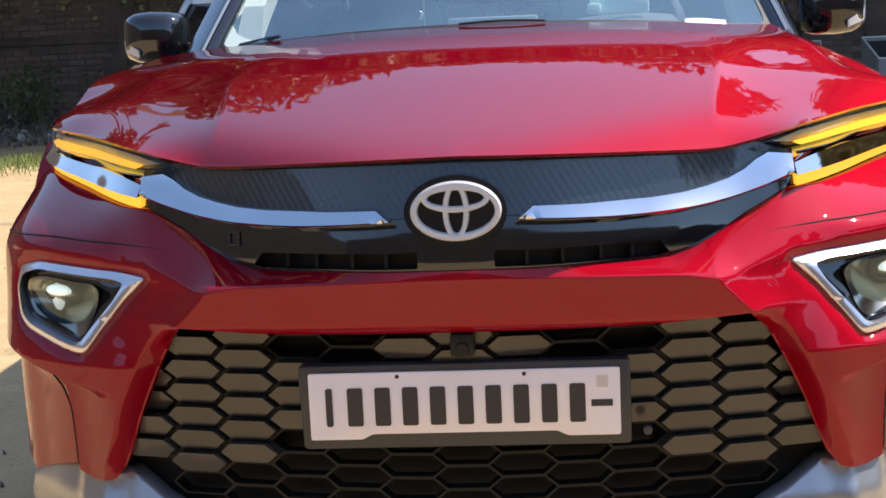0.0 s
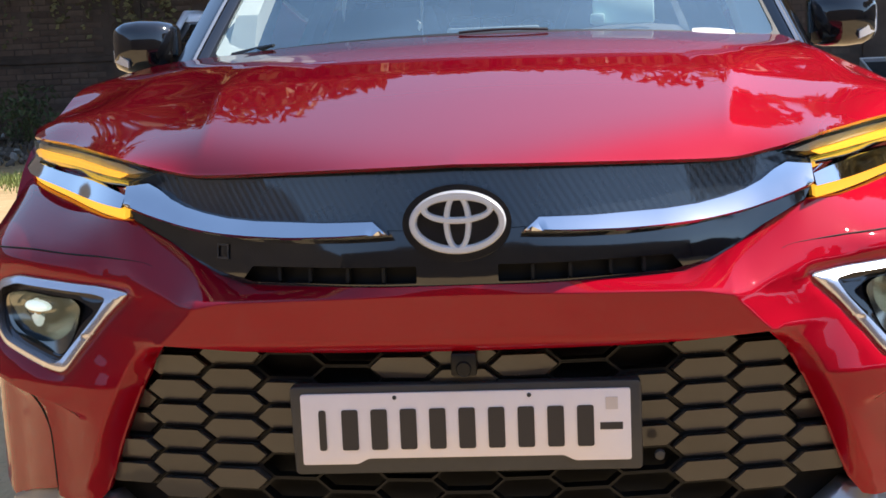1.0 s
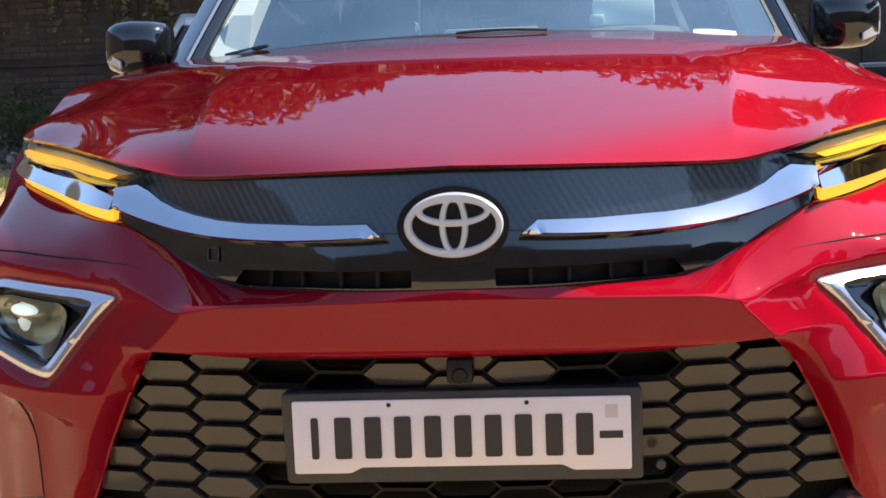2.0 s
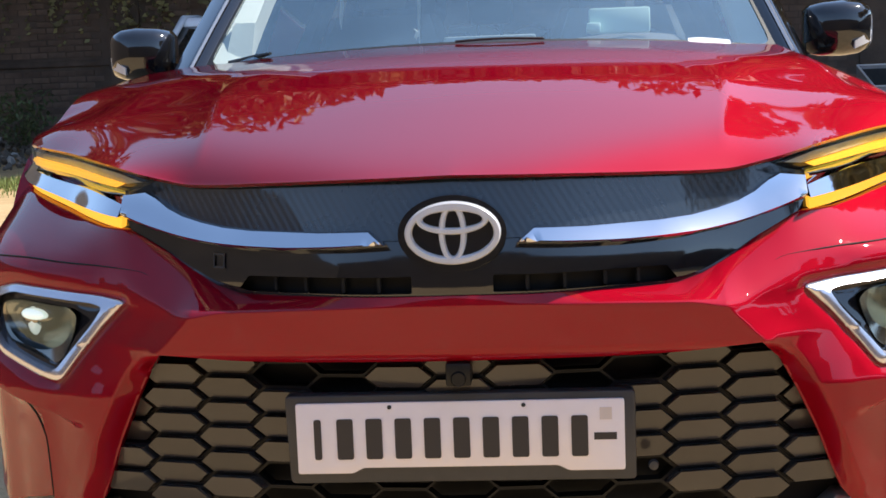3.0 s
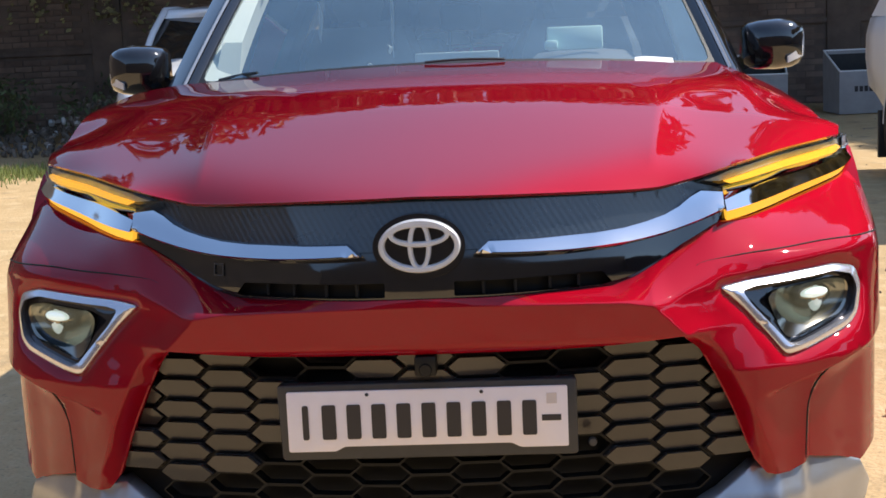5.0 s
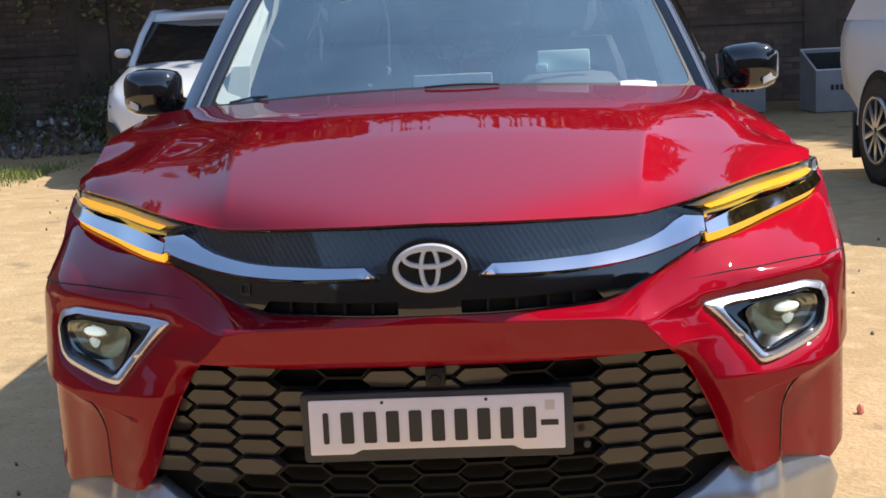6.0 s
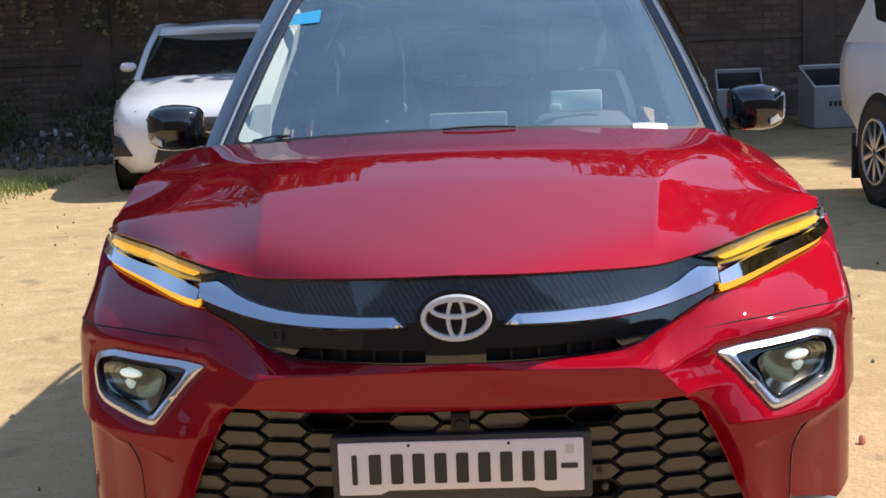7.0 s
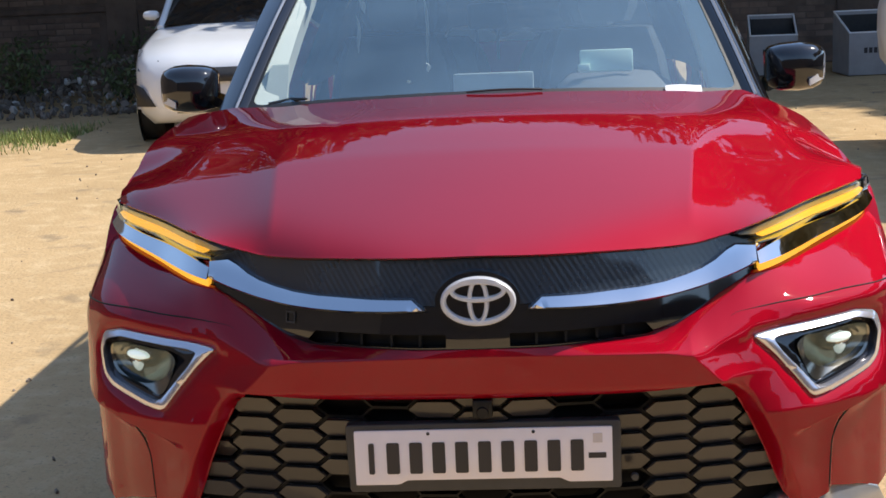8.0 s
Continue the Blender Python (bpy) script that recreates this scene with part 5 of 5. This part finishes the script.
# ---- creeper hanging over the wall
def strands(seed):
    r = random.Random(seed)
    out = bmesh.new()
    for _ in range(100):
        x, z = r.uniform(-7.2, -3.2), 3.15
        y, low = WALL_Y - 0.10, r.uniform(1.25, 2.6)
        while z > low:
            z -= r.uniform(0.03, 0.07)
            x += r.uniform(-0.03, 0.03)
            m = Matrix.Translation((x + r.uniform(-0.06, 0.06), y + r.uniform(-0.10, 0.06), z)) @ Euler((r.uniform(0.3, 1.9), r.uniform(-0.8, 0.8), r.uniform(0, 6.3))).to_matrix().to_4x4()
            s = r.uniform(0.03, 0.055)
            out.faces.new([out.verts.new(m @ Vector(q)) for q in ((-s, 0, 0), (0, -s * 0.6, s * 0.1), (s, 0, 0), (0, s * 0.6, s * 0.1))])
    return out


CREEPER = material("creeper_leaf", (0.34, 0.31, 0.15), 0.6, alt=(0.14, 0.14, 0.06), scale=2, per_island=0.5)
tagged(link("creeper", strands(3), CREEPER, smooth=0), "dry yellow-green creeper hanging down the brick wall", "creeper", kind="stuff")


HEAP = material("heap_stone", (0.22, 0.185, 0.15), 0.9, alt=(0.13, 0.108, 0.09), scale=9, per_island=0.5)


# ---- rubbish heap with weeds at the wall's foot
def heap(r):
    x = r.uniform(-7.5, -3.3)
    y = r.uniform(12.3, 15.2)
    h = 0.5 * math.exp(-((y - 14.2) / 1.0) ** 2) * (0.6 + 0.4 * math.sin(x * 2.3))
    return x, y, r.random() * h


tagged(link("rubble_heap", stones(1100, heap, (0.02, 0.12), 12), HEAP, smooth=30), "heap of broken stone and rubbish at the foot of the wall", "rubble", kind="stuff")
tagged(link("pale_litter", stones(50, heap, (0.05, 0.14), 15), material("pale_litter", (0.55, 0.54, 0.52), 0.8, per_island=0.3), smooth=30), "pale plastic and paper litter on the heap", "litter", kind="stuff")
WEED = material("weed_leaf", (0.11, 0.14, 0.055), 0.6, alt=(0.065, 0.085, 0.035), scale=3, per_island=0.5)
r9 = random.Random(31)
clumps = [((r9.uniform(-7.0, -3.2), r9.uniform(13.0, 15.2), r9.uniform(0.15, 0.6)), (0.35, 0.3, 0.28)) for _ in range(26)]
tagged(link("weeds", leaves(2000, clumps, (0.025, 0.06), 33), WEED, smooth=0), "low green weeds growing through the rubbish", "weeds", kind="stuff")
GRASS = material("grass_blade", (0.23, 0.28, 0.08), 0.6, alt=(0.16, 0.20, 0.055), scale=2, per_island=0.4)
bm = bmesh.new()
for _ in range(5200):
    x, y = r9.uniform(-7.5, -4.1) , 10.3 + r9.gauss(0, 0.40)
    x -= 0.35 * abs(r9.gauss(0, 1)) * (1 if x < -5 else 0)
    z, a, h = ground_height(x, y), r9.uniform(0, 6.3), r9.uniform(0.03, 0.09)
    dx, dy = math.cos(a) * 0.006, math.sin(a) * 0.006
    t = (r9.uniform(-0.03, 0.03), r9.uniform(-0.03, 0.03))
    bm.faces.new([bm.verts.new(q) for q in ((x - dx, y - dy, z), (x + dx, y + dy, z), (x + t[0], y + t[1], z + h))])
tagged(link("grass", bm, GRASS, smooth=0), "thin strip of short grass along the yard's edge", "grass", kind="stuff")

# ---- parked white cars
DARKGLASS = material("dark_window", (0.012, 0.014, 0.014), 0.06, 0, 0.4, alt=(0.03, 0.032, 0.03), scale=3)
LAMPGLASS = material("lamp_cover", (0.22, 0.23, 0.25), 0.2, 0.3, 0.5, alt=(0.45, 0.46, 0.48), scale=14)


def patch(a, b, c, d, n=6, bulge=(0, 0, 0)):
    """A bent four-cornered panel."""
    a, b, c, d, o = (Vector(q) for q in (a, b, c, d, bulge))
    bm = bmesh.new()
    g = [[bm.verts.new(a.lerp(b, i / n).lerp(d.lerp(c, i / n), j / n) + o * (math.sin(math.pi * i / n) * math.sin(math.pi * j / n))) for i in range(n + 1)] for j in range(n + 1)]
    for p, q in zip(g, g[1:]):
        for k in range(n):
            bm.faces.new((p[k], p[k + 1], q[k + 1], q[k]))
    return bm


def white_car(m, label, long, w, belt, top, wheel, axles, group, snub=0.0, upright=0.70, tail_low=0.32):
    """A parked car seen from afar: nose at y = 0, w its half width."""
    ob = thing("parked_car", m, label, "car", group)
    s = belt / 1.0
    rows = []
    stations = [(0.0, 0.74, 0.30, 0.62), (0.06, 0.84, 0.24, 0.72), (0.18, 0.92, 0.20, 0.80), (0.40, 0.975, 0.20, 0.87), (0.75, 1.0, 0.20, 0.925), (1.10, 1.0, 0.20, 0.985), (1.25, 1.0, 0.20, 1.0), (long * 0.5, 1.0, 0.20, 1.0), (long - 0.75, 1.0, 0.20 + 0.3 * (tail_low - 0.32), 1.02), (long - 0.40, 0.99, 0.22 + 0.9 * (tail_low - 0.32), 1.02), (long - 0.15, 0.95, 0.24 + tail_low - 0.32, 1.02), (long, 0.86, tail_low, 0.95)]
    for y, q, z0, z1 in stations:
        z1, q = z1 * s, q * w
        half = [(q * 0.84, z0), (q * 0.97, z0 + 0.10), (q, z0 + 0.45 * (z1 - z0)), (q * 0.995, z0 + 0.72 * (z1 - z0)), (q * 0.96, z1 - 0.07), (q * 0.88, z1 - 0.015), (q * 0.5, z1 + 0.015)]
        rows.append([(x, y - 0.03 * (1 - (x / q) ** 2) * (y < 0.5), z) for x, z in half] + [(-x, y - 0.03 * (1 - (x / q) ** 2) * (y < 0.5), z) for x, z in half[::-1]])
    body = part("body", loft(rows, cap=True), WHITE, ob, "white painted body", smooth=50)
    ybase, ytop, yend, tail = 1.12, 1.95 - snub, long - 0.75, long - 0.22
    bw, tw = w * 0.86, w * upright
    part("roof", patch((-tw, ytop, top - 0.03), (tw, ytop, top - 0.03), (tw * 0.96, yend, top - 0.03), (-tw * 0.96, yend, top - 0.03), 8, (0, 0, 0.05)), WHITE, ob, "white roof", smooth=60)
    part("windscreen", patch((-bw, ybase, belt), (bw, ybase, belt), (tw * 1.0, ytop - 0.05, top - 0.105), (-tw * 1.0, ytop - 0.05, top - 0.105), 8, (0, -0.07, 0.03)), DARKGLASS, ob, "dark windscreen", smooth=60)
    part("roof_header", patch((-tw * 1.02, ytop - 0.06, top - 0.113), (tw * 1.02, ytop - 0.06, top - 0.113), (tw, ytop + 0.01, top - 0.028), (-tw, ytop + 0.01, top - 0.028), 8, (0, -0.07, 0.035)), WHITE, ob, smooth=60)
    part("rear_window", patch((-bw, tail, belt + 0.02), (bw, tail, belt + 0.02), (tw, yend, top - 0.05), (-tw, yend, top - 0.05), 6, (0, 0.05, 0.02)), DARKGLASS, ob, smooth=60)
    for e in (1, -1):
        part("pillar", tube([(e * bw, ybase - 0.02, belt - 0.02), (e * (bw + tw) / 2 * 1.01, (ybase + ytop) / 2, (belt + top) / 2), (e * tw, ytop, top - 0.035), (e * tw, (ytop + yend) / 2, top - 0.02), (e * tw * 0.97, yend, top - 0.04), (e * bw, tail, belt)], 0.032, 8), WHITE, ob, "white window pillar", smooth=60)
        cuts = [ybase + 0.16, long * 0.44, long * 0.46, long * 0.66, long * 0.68, tail - 0.25]
        tops = [ytop + 0.05, long * 0.44, long * 0.46, long * 0.66, long * 0.68, yend]
        for k in (0, 2, 4):
            part("side_window", patch((e * w * 0.90, cuts[k], belt + 0.02), (e * w * 0.90, cuts[k + 1], belt + 0.02), (e * tw * 1.03, tops[k + 1], top - 0.09), (e * tw * 1.03, tops[k], top - 0.09), 4, (e * 0.02, 0, 0)), DARKGLASS, ob, "dark side window", smooth=60)
        part("shoulder", patch((e * w * 0.93, ybase, belt - 0.03), (e * w * 0.93, tail, belt - 0.03), (e * tw * 1.0, yend, top - 0.05), (e * tw * 1.0, ytop, top - 0.05), 4, (e * -0.01, 0, 0)), WHITE, ob, smooth=60)
        lamp = part("headlamp", patch((e * w * 0.50, -0.01, 0.66 * s), (e * w * 0.89, 0.135, 0.66 * s), (e * w * 0.925, 0.40, 0.835 * s), (e * w * 0.58, 0.12, 0.77 * s), 6, (e * 0.01, -0.04, 0.02)), LAMPGLASS, ob, "clear swept headlamp", smooth=60)
        part("fog_recess", patch((e * w * 0.70, -0.015, 0.36), (e * w * 0.90, 0.06, 0.36), (e * w * 0.925, 0.085, 0.56), (e * w * 0.82, 0.02, 0.52), 4, (e * 0.015, -0.03, 0)), MATTE, ob, "black fog lamp recess", smooth=60)
        mirror = part("door_mirror", loft([[(e * (w * 0.98 + q[0]), ybase + 0.34 + 0.045 * c * q[1], belt + 0.085 + 0.046 * d * q[1]) for c, d in [(math.cos(a), math.sin(a)) for a in np.linspace(0, 6.283, 12, endpoint=False)]] for q in ((-0.03, 0.5), (-0.01, 0.9), (0.05, 1.0), (0.10, 0.85), (0.12, 0.4))], cap=True), WHITE, ob, "white door mirror", smooth=60)
        part("mirror_stalk", tube([(e * w * 0.90, ybase + 0.30, belt + 0.01), (e * (w * 0.98 + 0.0), ybase + 0.34, belt + 0.06)], 0.02, 6), MATTE, mirror)
        for cy in axles:
            a = np.linspace(0, math.pi, 18)
            arch_bm = loft([[(e * (w + 0.004), cy + (wheel + 0.075) * math.cos(t), wheel + (wheel + 0.075) * math.sin(t)), (e * (w + 0.008), cy + (wheel + 0.045) * math.cos(t), wheel + (wheel + 0.045) * math.sin(t)), (e * (w - 0.10), cy + (wheel + 0.04) * math.cos(t), wheel + (wheel + 0.04) * math.sin(t))] for t in a], closed=False)
            part("arch", arch_bm, WHITE, ob, smooth=60)
            part("arch_liner", lathe([(0.0, 0), (wheel + 0.05, 0.0), (wheel + 0.05, 0.004), (0, 0.004)], 32, pose(e * (w + 0.001), cy, wheel, 0, 90 * e, 0)), VOID, ob)
            wh = part("wheel", lathe([(wheel * 0.60, 0.01), (wheel * 0.64, 0.03), (wheel * 0.60, 0.034), (wheel * 0.30, 0.02), (wheel * 0.16, 0.03), (0.0, 0.03)], 32, pose(e * (w - 0.002), cy, wheel, 0, 90 * e, 0)), VOID, ob, "wheel")
            part("tyre", lathe([(wheel * 0.62, -0.2), (wheel * 0.94, -0.2), (wheel, -0.17), (wheel, -0.01), (wheel * 0.94, 0.022), (wheel * 0.70, 0.032), (wheel * 0.62, 0.02)], 40, pose(e * (w - 0.002), cy, wheel, 0, 90 * e, 0)), RUBBER, wh, "black tyre")
            part("rim", lathe([(wheel * 0.58, 0.030), (wheel * 0.59, 0.046), (wheel * 0.63, 0.048), (wheel * 0.655, 0.036), (wheel * 0.64, 0.020)], 32, pose(e * (w - 0.002), cy, wheel, 0, 90 * e, 0), hollow=True), ALLOY, wh, "silver rim")
            for k in range(10):
                bm = box(0.02, wheel * 0.61, -0.015 - 0.006 * (k % 2), 0.015 + 0.006 * (k % 2), 0.030, 0.044, 0.005)
                bm.transform(pose(e * (w - 0.002), cy, wheel, 0, 90 * e, 0) @ Matrix.Rotation(k * math.pi / 5, 4, "Z"))
                part("spoke", bm, ALLOY, wh, "silver spoke")
        if tail_low > 0.5:
            cy = axles[1] + wheel + 0.10
            part("mud_flap", box(e * w - 0.10 - 0.08 * e, e * w + 0.08 - 0.08 * e, cy, cy + 0.03, wheel * 0.35, wheel * 1.25, 0.006), MATTE, ob, "black mud flap")
    part("grille", patch((-w * 0.48, -0.045, 0.56 * s), (w * 0.48, -0.045, 0.56 * s), (w * 0.50, -0.005, 0.68 * s), (-w * 0.50, -0.005, 0.68 * s), 5, (0, -0.035, 0)), MATTE, ob, "black grille", smooth=60)
    part("air_intake", patch((-w * 0.50, -0.03, 0.30), (w * 0.50, -0.03, 0.30), (w * 0.45, -0.04, 0.42), (-w * 0.45, -0.04, 0.42), 5, (0, -0.035, 0)), MATTE, ob, "black lower intake", smooth=60)
    return ob


white_car(pose(-2.45, 9.30, 0, 0, 0, 3), "white hatchback parked with its nose to the yard", 4.0, 0.875, 0.99, 1.465, 0.30, (0.80, 3.30), "parked white cars", upright=0.78)
white_car(pose(4.12, 3.95, 0, 0, 0, 7), "tall white SUV parked on the yard's sandy edge", 4.7, 0.92, 1.16, 1.80, 0.375, (0.95, 3.62), "parked white cars", 0.1, upright=0.80, tail_low=0.60)


# ---- open crates of pale board
BOARD = material("pale_board", (0.34, 0.33, 0.33), 0.8, alt=(0.24, 0.23, 0.23), scale=5, grain=0.2, grain_scale=100)


def crate(m, w, d, h, label):
    """An open carton whose back stands higher than its front."""
    ob = thing("crate", m, label, "crate", "open crates")
    back = h * 1.45
    part("front_panel", box(-w / 2, w / 2, -d / 2, -d / 2 + 0.02, 0.0, h, 0.004), BOARD, ob)
    part("back_panel", box(-w / 2, w / 2, d / 2 - 0.02, d / 2, 0.0, back, 0.004), BOARD, ob)
    for e in (1, -1):
        x = e * (w / 2 - 0.01)
        side = [[(x + o, -d / 2 + 0.022, 0), (x + o, d / 2 - 0.022, 0), (x + o, d / 2 - 0.022, back - 0.01), (x + o, -d / 2 + 0.022, h - 0.004)] for o in (-0.009, 0.009)]
        part("side_panel", loft(side, cap=True), BOARD, ob, smooth=0)
        part("edge_strip", tube([(x, -d / 2 + 0.01, h), (x, d / 2 - 0.01, back)], 0.012, 6), PAPER, ob, "pale edge strip")
    for q, z in ((-d / 2 + 0.01, h), (d / 2 - 0.01, back)):
        part("edge_strip", tube([(-w / 2, q, z), (w / 2, q, z)], 0.012, 6), PAPER, ob, "pale edge strip")
    # near-black bottom and inner faces put the crate's inner shade into colour
    part("bottom", box(-w / 2 + 0.022, w / 2 - 0.022, -d / 2 + 0.022, d / 2 - 0.022, 0.01, 0.03), VOID, ob)
    part("lining", loft([[(-w / 2 + 0.024, -d / 2 + 0.024, z0), (w / 2 - 0.024, -d / 2 + 0.024, z0), (w / 2 - 0.024, d / 2 - 0.024, z1), (-w / 2 + 0.024, d / 2 - 0.024, z1)] for z0, z1 in ((0.03, 0.03), (h - 0.03, back - 0.04))]), MATTE, ob, "inner faces coloured near-black for shade", smooth=0)
    x = -w * 0.22
    for k in range(5):
        part("mark", box(x, x + 0.038, -d / 2 - 0.004, -d / 2 - 0.001, h * 0.52, h * 0.52 + 0.06), INK, ob, "plain dark bar")
        x += 0.055
    return ob


crate(pose(3.90, 13.92, 0, 0, 0, 5), 0.60, 0.62, 0.47, "pale open board crate with dark marks")
crate(pose(2.90, 14.30, 0, 0, 0, -6), 0.54, 0.60, 0.45, "pale open board crate close to the wall")

# ---- bricks of the back wall
brick_bm = box(-0.108, 0.108, -0.012, 0.004, -0.032, 0.032, 0.004, 1)
brick_mesh = bpy.data.meshes.new("brick")
brick_bm.to_mesh(brick_mesh)
brick_bm.free()
brick_mesh.materials.append(BRICKS)
near, rest = 0, []
rb = random.Random(77)
for row in range(0, 38):
    z = 0.05 + row * 0.077
    if 0.95 < z < 1.08:
        continue
    x = -9.0 + (0.116 if row % 2 else 0)
    while x < 8.6:
        x += 0.232
        if min(abs(x - p) for p in (-8.1, -5.1, -2.0, 1.0, 4.1, 7.2)) < 0.32 or rb.random() < 0.05:
            continue
        at = (x + rb.uniform(-0.004, 0.004), WALL_Y + rb.uniform(-0.004, 0.004), z + rb.uniform(-0.003, 0.003))
        if near < 300 and -6.3 < x < -3.6 and 0.5 < z < 2.9:
            ob = new("brick", brick_mesh)
            ob.matrix_world = pose(*at, 0, rb.uniform(-0.8, 0.8), 0)
            ob.parent = wall
            near += 1
        else:
            rest.append(at)
vs, fs = [], []
cube_v = [(sx * 0.108, sy, sz * 0.032) for sx in (-1, 1) for sy in (-0.012, 0.004) for sz in (-1, 1)]
for n, (x, y, z) in enumerate(rest):
    vs += [(x + a, y + b, z + c) for a, b, c in cube_v]
    fs += [tuple(8 * n + k for k in q) for q in ((0, 4, 5, 1), (0, 1, 3, 2), (4, 6, 7, 5), (1, 5, 7, 3), (0, 2, 6, 4))]
me = bpy.data.meshes.new("brickwork")
me.from_pydata(vs, [], fs)
me.materials.append(BRICKS_REST)
ob = new("brickwork", me)
ob.parent = wall
tagged(ob, kind="stuff")
